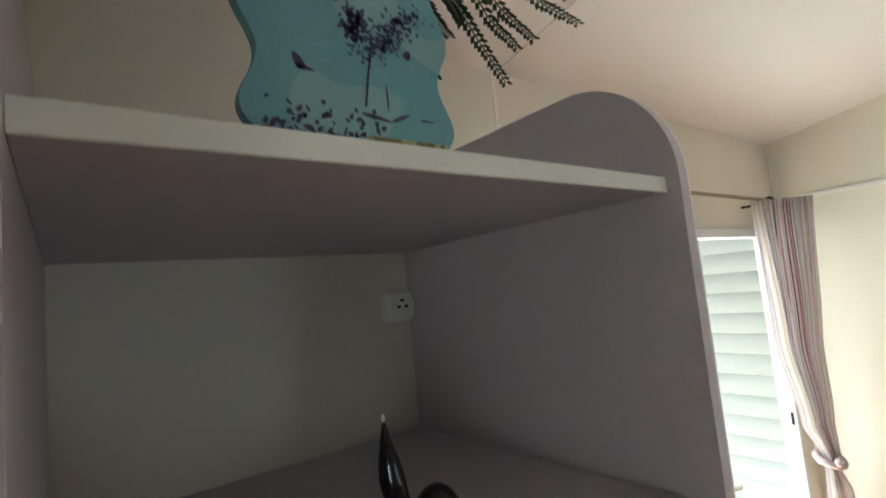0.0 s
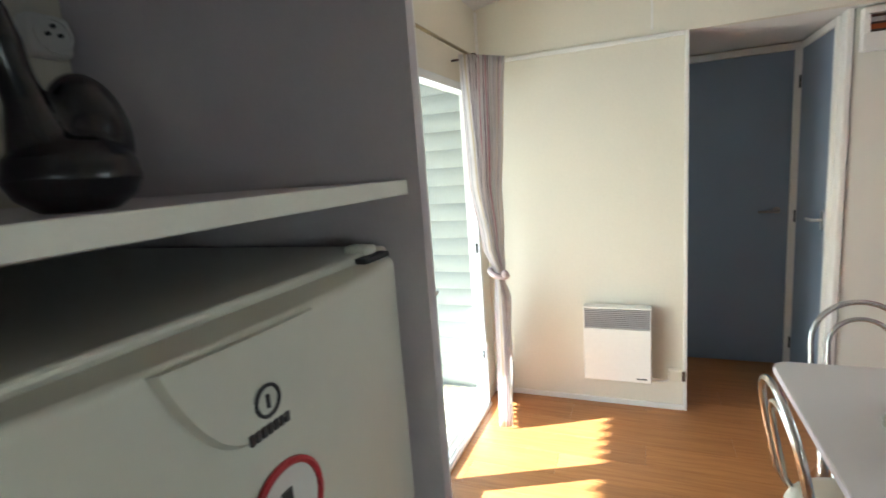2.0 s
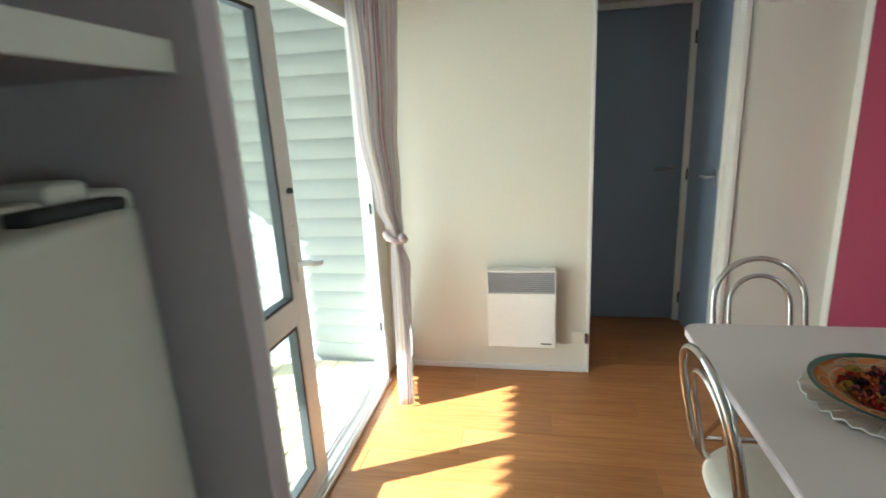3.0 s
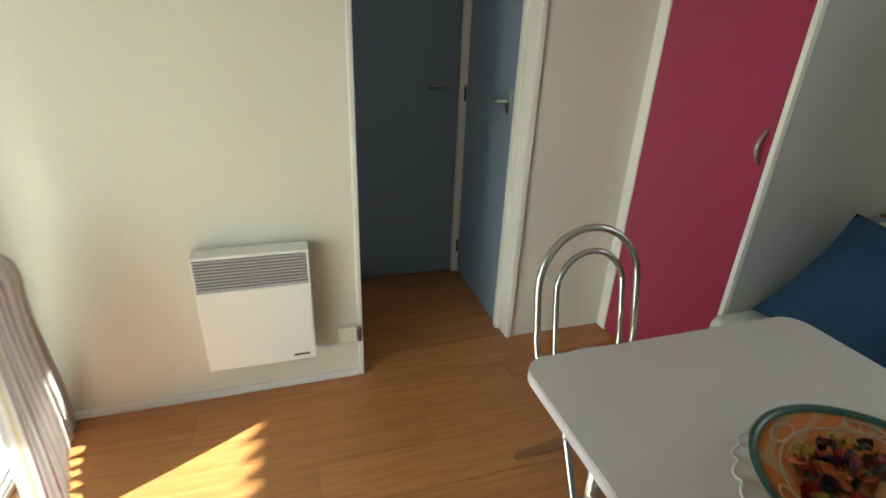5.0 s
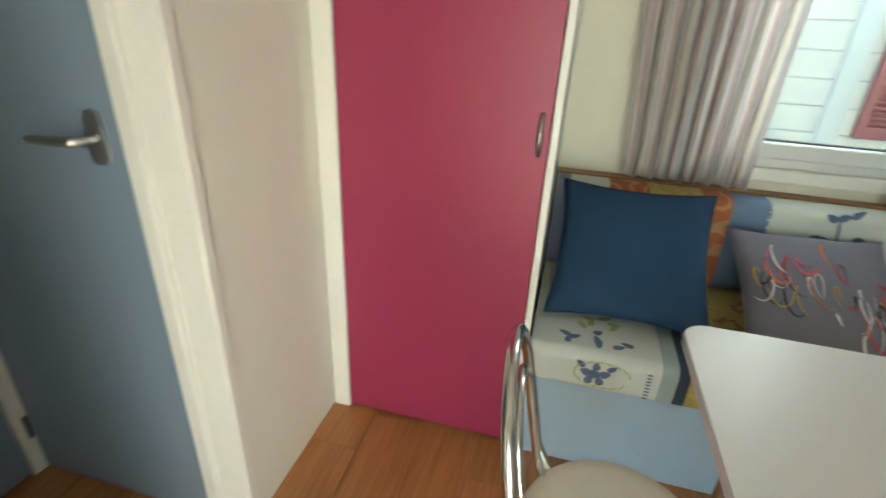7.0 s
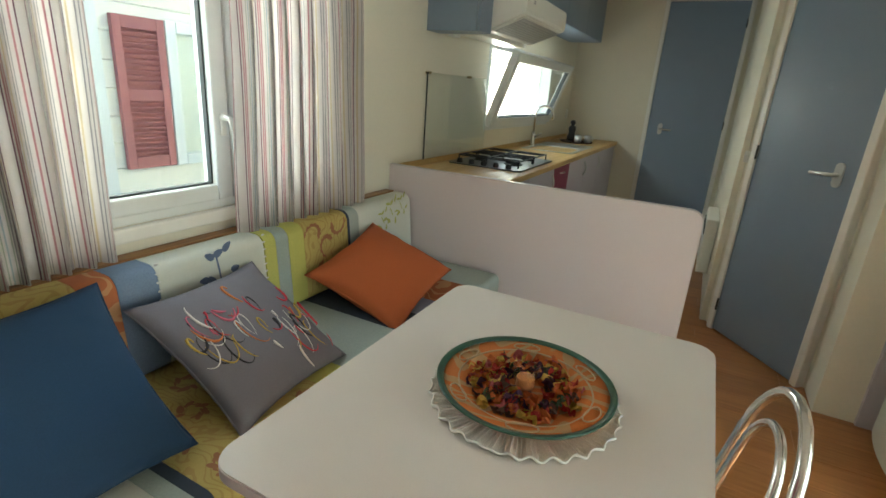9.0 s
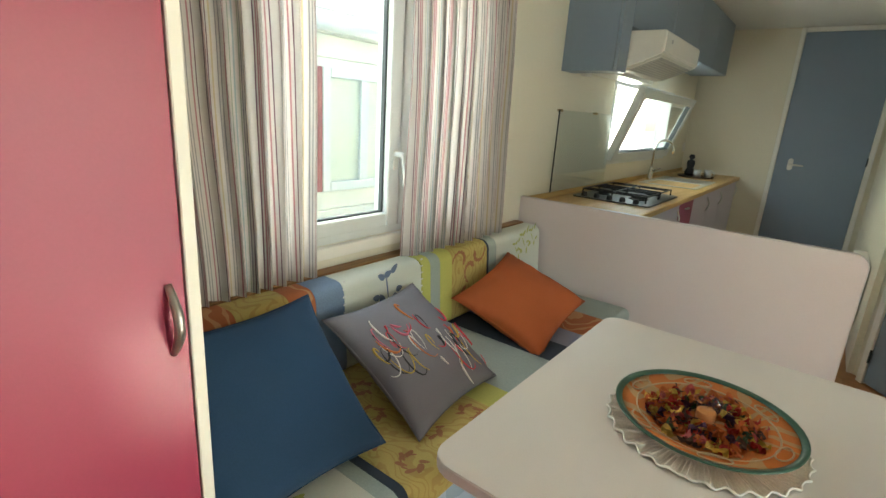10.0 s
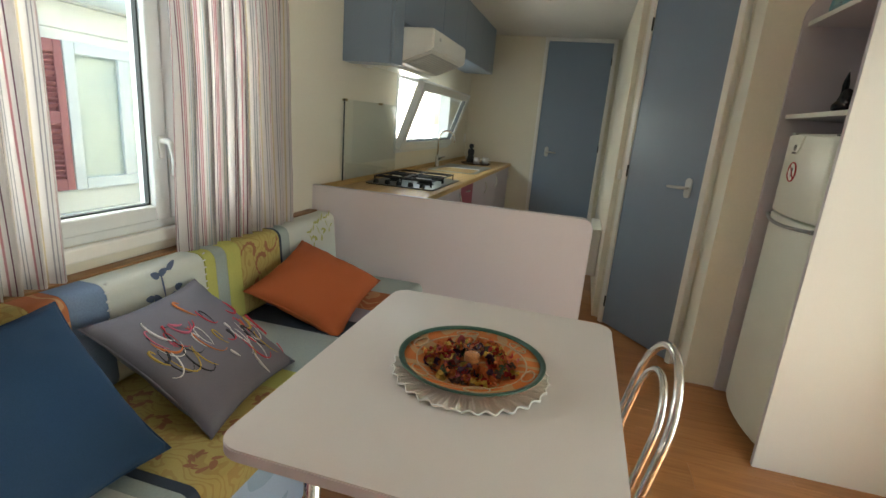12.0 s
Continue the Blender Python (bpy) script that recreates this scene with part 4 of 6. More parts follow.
for k in range(16):
    a0 = radians(20 + k * 20)
    motif(bm, [(0.08 * math.cos(a0) + 0.02, 0.045 * math.sin(a0), 0.013, 0.0025, math.degrees(a0) + 90)], front)
tagged(part("printed_ring", bm, P_GREEN, seat_c, "pale olive printed ring"), kind="stuff")
bm = bmesh.new()
for k in range(9):
    motif(bm, [(0, 0, 0.008, 0.0035, 0)], Matrix.Translation((0, 0, 0)) @ on_back(2.785, 0.60 + 0.028 * k))
    motif(bm, [(0, 0, 0.008, 0.0035, 0)], on_back(2.375, 0.60 + 0.028 * k))
tagged(part("stitching", bm, C_STITCH, back_c, "white cross stitching"), kind="stuff")
bm = bmesh.new()
for k in range(8):
    motif(bm, [(0, 0, 0.008, 0.003, 0)], Matrix.Translation((3.16, 0.7345, 0.365 + 0.012 * k)) @ Matrix(((-1, 0, 0, 0), (0, 0, 1, 0), (0, 1, 0, 0), (0, 0, 0, 1))))
tagged(part("stitching", bm, P_BLUE, seat_c, "slate blue stitching"), kind="stuff")

# ---------------------------------------------------------------- scatter cushions
def pillow(name, label, size, thick, mat, m, seed=3):
    """A soft square pillow with pulled-out corners, lying in its own x-y plane."""
    e = thing(name, (0, 0, 0), label, "pillow")
    e.matrix_basis = m
    bm = bmesh.new()
    n = 26
    grid = {}
    for side in (1, -1):
        for i in range(n + 1):
            for j in range(n + 1):
                u, v = 2 * i / n - 1, 2 * j / n - 1
                edge = max(abs(u), abs(v)) > 0.999
                if side < 0 and edge:
                    grid[(i, j, side)] = grid[(i, j, 1)]
                    continue
                puff = ((1 - u ** 2) * (1 - v ** 2)) ** 0.42
                pull = 1 - 0.095 * (1 - u ** 2 if abs(v) > abs(u) else 1 - v ** 2) * max(abs(u), abs(v)) ** 3
                x, y = u * size[0] / 2 * (pull if abs(u) > abs(v) else 1), v * size[1] / 2 * (pull if abs(v) >= abs(u) else 1)
                w = noise.noise(Vector((x * 7 + seed, y * 7, side * 3))) * 0.012 * puff + noise.noise(Vector((x * 16 + 0.6 * y, y * 24 + seed, side))) * 0.0055 * (1.25 - puff)
                z = side * (thick / 2 * puff) + w
                grid[(i, j, side)] = bm.verts.new((x, y, z))
    for side in (1, -1):
        for i in range(n):
            for j in range(n):
                q = [grid[(i, j, side)], grid[(i + 1, j, side)], grid[(i + 1, j + 1, side)], grid[(i, j + 1, side)]]
                bm.faces.new(q if side > 0 else q[::-1])
    bmesh.ops.transform(bm, matrix=m, verts=bm.verts)
    body = part("cover", bm, mat, e, smooth=True)
    pts = []
    for k in range(64):
        t = k / 16
        s, f = int(t), t % 1 * 2 - 1
        u, v = ((f, -1), (1, f), (-f, 1), (-1, -f))[s]
        pull = 1 - 0.095 * (1 - f * f)
        x, y = (u * (1 if s in (0, 2) else pull) * size[0] / 2, v * (pull if s in (0, 2) else 1) * size[1] / 2)
        pts.append(m @ Vector((x, y, 0)))
    part("seam", tb(pts, 0.0025, 6, True), mat, e, smooth=True)
    return e


def plane_pose(centre, right, up):
    r, u = Vector(right).normalized(), Vector(up)
    u = (u - r * u.dot(r)).normalized()
    w = r.cross(u)
    return Matrix.Translation(centre) @ Matrix((r, u, w)).transposed().to_4x4()


NAVY = plane_pose((3.235, 0.405, 0.675), (-1, 0.0, 0.0), (0, -0.335, 0.335))
pillow("pillow", "large navy blue cotton pillow leaning on the bench back", (0.50, 0.49), 0.13, M["navy"], NAVY, 1)
LIL = plane_pose((2.675, 0.41, 0.615), (-0.48, -0.04, 0.0), (0.01, -0.36, 0.235))
grey_pillow = pillow("pillow", "lilac grey pillow with embroidered coloured swirls", (0.48, 0.48), 0.13, M["lilac"], LIL, 2)
pillow("pillow", "rust orange cotton pillow beside the divider", (0.52, 0.45), 0.14, M["rust"], plane_pose((1.935, 0.41, 0.60), (-0.47, -0.03, 0.10), (0.07, -0.36, 0.14)), 5)


def pillow_height(x, y, size, thick):
    u, v = 2 * x / size, 2 * y / size
    return thick / 2 * (max(0, (1 - u * u)) * max(0, (1 - v * v))) ** 0.42


THREADS = {"white": (0.75, 0.73, 0.70), "red": (0.60, 0.05, 0.08), "orange": (0.65, 0.20, 0.06), "gold": (0.55, 0.38, 0.08), "black": (0.03, 0.03, 0.035), "pink": (0.60, 0.14, 0.22)}
for k, v in THREADS.items():
    M["thread_" + k] = material(k + " embroidery thread", v, 0.8, vary=0.08)
rnd = random.Random(11)
for i in range(50):
    key = rnd.choice(list(THREADS))
    cx = rnd.uniform(-0.20, 0.20)
    cy = -0.02 - 0.45 * cx + rnd.gauss(0, 0.055)
    a0, sweep, r = rnd.uniform(0, 6.28), rnd.uniform(1.6, 4.8), rnd.uniform(0.012, 0.046)
    pts = []
    for k in range(12):
        a = a0 + sweep * k / 11
        x, y = cx + r * math.cos(a) * 0.6 + 0.024 * k / 11, cy + r * math.sin(a) * 1.5
        if abs(x) < 0.215 and abs(y) < 0.215:
            pts.append(LIL @ Vector((x, y, pillow_height(x, y, 0.48, 0.13) + 0.003 + noise.noise(Vector((x * 7 + 2, y * 7, 3))) * 0.012)))
    if len(pts) > 4:
        w = rnd.choice((0.0012, 0.0016, 0.0026))
        part("embroidery", tb(pts, [w * (0.5 + math.sin(math.pi * k / (len(pts) - 1))) for k in range(len(pts))], 6), M["thread_" + key], grey_pillow, key + " embroidered swirl", smooth=True)

# ---------------------------------------------------------------- plate with potpourri on a doily
PC = Vector((2.65, 1.29, 0.72))
do = thing("doily", PC, "round ruffled white crochet doily on the table", "doily")
bm = bmesh.new()
rows, n = [], 248
for r in np.linspace(0.09, 0.214, 16):
    f = max(0, (r - 0.13) / 0.084)
    rows.append([bm.verts.new((PC.x + (r + 0.004 * f * math.sin(a * 29)) * math.cos(a), PC.y + (r + 0.004 * f * math.sin(a * 29)) * math.sin(a), PC.z + 0.002 + 0.0055 * f * (1 + math.sin(a * 31 + 1.8 * math.sin(a * 3))) * 0.7)) for a in (2 * math.pi * k / n for k in range(n))])
for A, B in zip(rows, rows[1:]):
    for k in range(n):
        bm.faces.new((A[k], A[(k + 1) % n], B[(k + 1) % n], B[k]))
M["lace"] = material("white crochet cotton", (0.80, 0.77, 0.70), 0.9, grain=300, vary=0.2, bump=0.9, bump_scale=500)
ob = part("lace", bm, M["lace"], do, smooth=True)
so = ob.modifiers.new("thickness", "SOLIDIFY")
so.thickness = 0.0018
ribs = bmesh.new()
for k in range(120):
    a = 2 * math.pi * k / 120
    run = []
    for r in (0.150, 0.182, 0.211):
        f = (r - 0.13) / 0.084
        run.append((PC.x + r * math.cos(a), PC.y + r * math.sin(a), PC.z + 0.0046 + 0.0055 * f * (1 + math.sin(a * 31 + 1.8 * math.sin(a * 3))) * 0.7))
    tube(ribs, run, 0.0014, 4)
tagged(part("lace_rib", ribs, M["lace"], do), kind="stuff")
rim = []
for k in range(240):
    a = 2 * math.pi * k / 240
    r = 0.214 + 0.004 * math.sin(a * 29)
    rim.append((PC.x + r * math.cos(a), PC.y + r * math.sin(a), PC.z + 0.004 + 0.0055 * (1 + math.sin(a * 31 + 1.8 * math.sin(a * 3))) * 0.7))
part("lace_edge", tb(rim, 0.0028, 6, True), M["plastic"], do, "white picot edge", smooth=True)

plate = thing("plate", PC + Vector((0, 0, 0.006)), "painted terracotta plate with green rim, on the doily", "plate")
M["terracotta"] = print_cloth("painted orange glaze", (0.50, 0.15, 0.03), (0.42, 0.26, 0.12), 7.0, 0.3, weave=0.02)
base_of(M["terracotta"]).inputs["Roughness"].default_value = 0.25
M["rim_green"] = material("dark green glaze", (0.03, 0.085, 0.055), 0.3, vary=0.2, bump=0.05)
M["plate_ring"] = material("pale glaze line", (0.42, 0.30, 0.17), 0.3, vary=0.1)
zz = PC.z + 0.012
body = part("dish", lt([(0, 0.0), (0.11, 0.0), (0.125, 0.003), (0.192, 0.028), (0.192, 0.031), (0.122, 0.010), (0.108, 0.006), (0, 0.005)], (PC.x, PC.y, zz), 64), M["terracotta"], plate, smooth=True)
part("rim", lt([(0.188, 0.0275), (0.202, 0.0325), (0.203, 0.036), (0.199, 0.037), (0.187, 0.0325), (0.188, 0.0275)], (PC.x, PC.y, zz), 64), M["rim_green"], body, "dark green glazed rim", smooth=True)
part("painted_ring", lt([(0.150, 0.0225), (0.154, 0.0240), (0.154, 0.0246), (0.150, 0.0232), (0.150, 0.0225)], (PC.x, PC.y, zz), 64), M["plate_ring"], body, "pale painted ring", smooth=True)
for k in range(6):
    a = k * math.pi / 3 + 0.3
    pts = [(PC.x + (0.165 + 0.014 * math.cos(t)) * math.cos(a + 0.20 * math.sin(t)), PC.y + (0.165 + 0.014 * math.cos(t)) * math.sin(a + 0.20 * math.sin(t)), zz + 0.0285 - 0.06 * (0.014 - 0.014 * math.cos(t)) ) for t in np.linspace(0, 2 * math.pi, 18, endpoint=False)]
    part("painted_petal", tb(pts, 0.0018, 6, True), M["plate_ring"], body, "pale painted petal outline", smooth=True)

POT = {"red": (0.42, 0.03, 0.02), "yellow": (0.68, 0.46, 0.10), "green": (0.06, 0.10, 0.04), "purple": (0.07, 0.02, 0.05), "orange": (0.60, 0.16, 0.04), "pink": (0.50, 0.12, 0.12), "brown": (0.10, 0.05, 0.03)}
for k, v in POT.items():
    M["petal_" + k] = material("dried " + k + " petal", v, 0.75, vary=0.25, bump=0.5, bump_scale=200)
petal_mesh = {}
for key in POT:
    bm = bmesh.new()
    for i in range(5):
        for j in range(5):
            u, v = i / 4 * 2 - 1, j / 4 * 2 - 1
            bm.verts.new((0.013 * u * (1 - 0.3 * v * v), 0.010 * v, 0.007 * u * u - 0.005 * v * v + 0.003 * math.sin(5 * u + 3 * v)))
    bm.verts.ensure_lookup_table()
    for i in range(4):
        for j in range(4):
            bm.faces.new([bm.verts[q] for q in (i * 5 + j, i * 5 + 5 + j, i * 5 + 6 + j, i * 5 + 1 + j)])
    ex = bmesh.ops.solidify(bm, geom=bm.faces[:], thickness=0.0014)
    me = bpy.data.meshes.new("petal_" + key)
    bm.to_mesh(me)
    bm.free()
    me.materials.append(M["petal_" + key])
    petal_mesh[key] = me
pot = tagged(new("potpourri"), "heap of dried red, yellow and dark petals on the plate", "potpourri")
pot.matrix_basis = pose(PC.x, PC.y, zz + 0.01)
for i in range(185):
    a, r = rnd.uniform(0, 6.283), 0.045 + 0.085 * rnd.random() ** 0.8
    o = new("petal", petal_mesh[rnd.choice(["red", "red", "yellow", "yellow", "green", "purple", "orange", "orange", "orange", "pink", "brown"])])
    o.parent = pot
    s = rnd.uniform(0.8, 1.5)
    o.matrix_basis = Matrix.Translation((r * math.cos(a), r * math.sin(a), rnd.uniform(0.0, 0.022) * (1.2 - r / 0.14) + max(0, (r - 0.115) * 0.35) + 0.004)) @ Euler([rnd.uniform(-0.7, 0.7), rnd.uniform(-0.7, 0.7), rnd.uniform(0, 6.28)]).to_matrix().to_4x4() @ Matrix.Diagonal((s, s, s, 1))
gl = thing("tealight_glass", PC + Vector((0, 0, 0.02)), "small clear glass with an orange candle in the potpourri", "candle holder")
M["clear"] = glass_material("clear tumbler glass", (0.94, 0.95, 0.93), 0.10)
M["wax"] = material("orange wax", (0.62, 0.24, 0.08), 0.5, vary=0.06)
part("glass", lt([(0, 0.0), (0.022, 0.0), (0.025, 0.02), (0.024, 0.035), (0.031, 0.055), (0.029, 0.055), (0.022, 0.035), (0.023, 0.02), (0.0, 0.004)], (PC.x, PC.y, zz + 0.012), 28), M["clear"], gl, smooth=True)
part("candle", lt([(0, 0.005), (0.021, 0.006), (0.0215, 0.028), (0.019, 0.030), (0, 0.028)], (PC.x, PC.y, zz + 0.012), 24), M["wax"], gl, "orange wax candle", smooth=True)

# ---------------------------------------------------------------- fridge housing
UX0, UX1, UF = 0.936, 1.62, 2.45
unit = thing("fridge_housing", (1.3, 2.8, 0), "mauve grey laminate fridge housing with rounded sides and two shelves", "cabinet")
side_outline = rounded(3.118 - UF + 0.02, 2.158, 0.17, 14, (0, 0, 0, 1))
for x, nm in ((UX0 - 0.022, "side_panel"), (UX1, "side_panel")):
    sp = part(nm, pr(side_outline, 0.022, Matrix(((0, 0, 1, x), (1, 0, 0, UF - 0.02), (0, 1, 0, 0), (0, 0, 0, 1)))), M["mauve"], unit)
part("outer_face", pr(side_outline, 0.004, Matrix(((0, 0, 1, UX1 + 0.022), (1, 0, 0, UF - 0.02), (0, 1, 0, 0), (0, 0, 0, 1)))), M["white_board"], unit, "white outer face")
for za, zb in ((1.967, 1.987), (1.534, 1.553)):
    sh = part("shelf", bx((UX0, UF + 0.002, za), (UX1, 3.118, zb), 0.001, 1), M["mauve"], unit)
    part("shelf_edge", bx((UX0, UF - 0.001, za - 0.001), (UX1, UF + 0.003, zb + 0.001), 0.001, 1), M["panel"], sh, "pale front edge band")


def fridge():
    x0, x1, yf, yb, zt = 1.025, 1.594, 2.465, 3.06, 1.470
    e = thing("fridge", (1.31, 2.75, 0), "white two-door fridge freezer with bowed doors and a round red sticker", "fridge")
    part("cabinet", bx((x0, yf + 0.045, 0.03), (x1, yb, zt - 0.022), 0.006, 2), M["fridge"], e)
    part("top", bx((x0 - 0.001, yf + 0.012, zt - 0.024), (x1 + 0.001, yb, zt - 0.006), 0.006, 3), M["fridge"], e)
    part("hinge_plate", bx((x1 - 0.085, yf - 0.004, zt - 0.017), (x1 - 0.022, yf + 0.022, zt - 0.009), 0.003, 2), M["rubber"], e, "dark hinge plate")
    part("hinge_cover", bx((x1 - 0.062, yf + 0.008, zt - 0.010), (x1 - 0.034, yf + 0.045, zt + 0.003), 0.005, 3), M["fridge"], e, "white hinge cap")
    part("hinge_cover", bx((x0 + 0.01, yf - 0.002, zt - 0.012), (x0 + 0.06, yf + 0.05, zt - 0.002), 0.006, 3), M["fridge"], e)

    def bowed(za, zb):
        out = [(x0, yf + 0.045)]
        n = 18
        for k in range(n + 1):
            u = k / n
            y = yf - 0.045 * math.sin(math.pi * u) ** 0.7 + (0.012 if k in (0, n) else 0)
            out.append((x0 + (x1 - x0) * u, y))
        out.append((x1, yf + 0.045))
        bm = pr(out, zb - za, pose(0, 0, za))
        es = [ed for ed in bm.edges if abs(ed.verts[0].co.z - ed.verts[1].co.z) < 1e-5 and min(ed.verts[0].co.y, ed.verts[1].co.y) < yf + 0.02]
        bmesh.ops.bevel(bm, geom=es, offset=0.009, segments=3, affect="EDGES", profile=0.5)
        return bm

    low = smooth_sharp(part("door", bowed(0.06, 1.085), M["fridge"], e), 50)
    top = smooth_sharp(part("freezer_door", bowed(1.093, zt - 0.016), M["fridge"], e), 50)

    def front(x):
        u = (x - x0) / (x1 - x0)
        return yf - 0.045 * math.sin(math.pi * max(0.0, min(1.0, u))) ** 0.7

    # raised tongue with the badge
    bm = bmesh.new()
    nx, nz = 22, 10
    cx, half = 1.262, 0.078
    vs = {}
    for layer, lift in ((0, 0.0006), (1, 0.0075)):
        for i in range(nx + 1):
            u = -1 + 2 * i / nx
            depth = 0.084 * (1 - abs(u) ** 2.6)
            for j in range(nz + 1):
                x = cx + u * half * (1 - (0.05 * layer))
                z = (zt - 0.019) - depth * j / nz * (1 - 0.05 * layer)
                vs[layer, i, j] = bm.verts.new((x, front(x) - lift, z))
    for i in range(nx):
        for j in range(nz):
            bm.faces.new((vs[1, i, j], vs[1, i + 1, j], vs[1, i + 1, j + 1], vs[1, i, j + 1]))
        bm.faces.new((vs[1, i, nz], vs[1, i + 1, nz], vs[0, i + 1, nz], vs[0, i, nz]))
        bm.faces.new((vs[0, i, 0], vs[0, i + 1, 0], vs[1, i + 1, 0], vs[1, i, 0]))
    tongue = smooth_sharp(part("handle_tongue", bm, M["fridge"], top), 40)
    # badge as a plain ring and bars
    y = front(1.268) - 0.0085
    M["badge"] = material("dark grey badge print", (0.05, 0.05, 0.05), 0.4, vary=0.1)
    bm = bmesh.new()
    tube(bm, [(1.268 + 0.0125 * math.cos(a), y, 1.397 + 0.0125 * math.sin(a)) for a in np.linspace(0, 6.283, 24, endpoint=False)], 0.0016, 6, True)
    box(bm, (1.2668, y - 0.001, 1.391), (1.2692, y + 0.001, 1.402))
    part("badge", bm, M["badge"], tongue, "dark ring badge")
    for k in range(7):
        part("badge_bar", bx((1.245 + k * 0.0065, y - 0.001, 1.370), (1.2492 + k * 0.0065, y + 0.0012, 1.3785)), M["badge"], tongue)
    M["sticker_red"] = material("red sticker", (0.42, 0.02, 0.03), 0.4, vary=0.05)
    y = front(1.280) - 0.0015
    part("sticker", pr([(1.280 + 0.043 * math.cos(a), 1.290 + 0.043 * math.sin(a)) for a in np.linspace(0, 6.283, 40, endpoint=False)], 0.001, Matrix(((1, 0, 0, 0), (0, 0, -1, y), (0, 1, 0, 0), (0, 0, 0, 1)))), M["plastic"], top, "white round sticker")
    bm = bmesh.new()
    tube(bm, [(1.280 + 0.042 * math.cos(a), y - 0.0015, 1.290 + 0.042 * math.sin(a)) for a in np.linspace(0, 6.283, 40, endpoint=False)], 0.0035, 6, True)
    tube(bm, [(1.280 - 0.028, y - 0.0015, 1.290 + 0.029), (1.280 + 0.028, y - 0.0015, 1.290 - 0.029)], 0.0032, 6)
    part("sticker_ring", bm, M["sticker_red"], top, "red ring with a slanting bar")
    bm = bmesh.new()
    box(bm, (1.273, y - 0.002, 1.270), (1.287, y, 1.310), 0.003, 1)
    part("sticker_figure", bm, M["badge"], top)
    M["handle_grey"] = material("grey handle plastic", (0.25, 0.25, 0.25), 0.4, vary=0.06)
    # bowed bar handle across the top of the lower door
    pts = [(x0 + 0.03 + (x1 - x0 - 0.06) * k / 16, front(x0 + 0.03 + (x1 - x0 - 0.06) * k / 16) - 0.012 - 0.006 * math.sin(math.pi * k / 16), 1.066 - 0.012 * math.sin(math.pi * k / 16)) for k in range(17)]
    part("handle", tb(pts, 0.008, 10), M["handle_grey"], low, "grey bowed bar handle", smooth=True)
    for k in (0, 16):
        part("handle_foot", tb([pts[k], (pts[k][0], pts[k][1] + 0.04, pts[k][2])], 0.010, 10), M["handle_grey"], low)
    part("plinth", bx((x0 + 0.01, yf + 0.05, 0.0), (x1 - 0.01, yb - 0.05, 0.03)), M["rubber"], e)


fridge()

# socket on the wall inside the housing
so_e = thing("wall_socket", (1.575, 3.11, 1.84), "white surface-mounted wall socket in the fridge housing", "socket")
body = part("box", bx((1.537, 3.075, 1.804), (1.607, 3.12, 1.874), 0.012, 3), M["plastic"], so_e)
part("face", lt([(0.031, 0), (0.031, 0.004), (0.025, 0.005), (0.023, -0.012), (0, -0.012)], (0, 0, 0), 28), M["plastic"], body)
f = bpy.data.objects["face"]
f.data.transform(Matrix.Translation((1.573, 3.0745, 1.839)) @ Matrix.Rotation(radians(90), 4, "X"))
for dx, dz in ((-0.01, 0), (0.01, 0), (0, 0.014)):
    part("hole", tb([(1.572 + dx, 3.0745, 1.839 + dz), (1.572 + dx, 3.0685, 1.839 + dz)], 0.0035, 8), M["rubber"], body)

# black ceramic swan
def swan():
    e = thing("swan_ornament", (1.27, 2.58, 1.553), "glossy black ceramic swan ornament on the shelf", "ornament")
    bm = bmesh.new()
    cx, cy, z0 = 1.246, 2.556, 1.553
    rings = []
    n = 28
    prof = [(0.0, 0.0), (0.028, 0.001), (0.043, 0.012), (0.050, 0.026), (0.047, 0.042), (0.033, 0.056)]
    for r, z in prof:
        rings.append([bm.verts.new((cx + r * math.cos(a), cy + 0.8 * r * math.sin(a), z0 + z)) for a in (2 * math.pi * k / n for k in range(n))] if r else [bm.verts.new((cx, cy, z0))])
    for A, B in zip(rings, rings[1:]):
        for k in range(n):
            if len(A) == 1:
                bm.faces.new((A[0], B[k], B[(k + 1) % n]))
            else:
                bm.faces.new((A[k], A[(k + 1) % n], B[(k + 1) % n], B[k]))
    bm.faces.new(rings[-1])
    # neck rising from the breast and the upturned rounded tail
    neck = [(-0.012, 0.026, 0.030), (-0.017, 0.044, 0.026), (-0.020, 0.064, 0.020), (-0.023, 0.084, 0.0140), (-0.027, 0.104, 0.0125), (-0.031, 0.126, 0.0140), (-0.033, 0.146, 0.0115), (-0.034, 0.166, 0.0062), (-0.034, 0.184, 0.0025)]
    tube(bm, [(cx + dx, cy + 0.008 * dz / 0.184, z0 + dz) for dx, dz, r in neck], [r for dx, dz, r in neck], 14)
    bmesh.ops.create_uvsphere(bm, u_segments=24, v_segments=16, radius=0.05, matrix=Matrix.Translation((cx + 0.020, cy + 0.004, z0 + 0.060)) @ Euler((0.05, -0.15, 0.1)).to_matrix().to_4x4() @ Matrix.Diagonal((0.66, 0.55, 1.0, 1)))
    ob = part("body", bm, M["black"], e, smooth=True)
    rm = ob.modifiers.new("merge", "REMESH")
    rm.mode, rm.voxel_size, rm.use_smooth_shade = "VOXEL", 0.0028, True
    sm = ob.modifiers.new("soften", "SMOOTH")
    sm.factor, sm.iterations = 0.5, 3
    part("beak_tip", lt([(0, 0.0), (0.0022, 0.003), (0.002, 0.007), (0, 0.009)], (cx - 0.034, cy + 0.008, z0 + 0.182), 10), M["plastic"], e, "white beak tip", smooth=True)


swan()

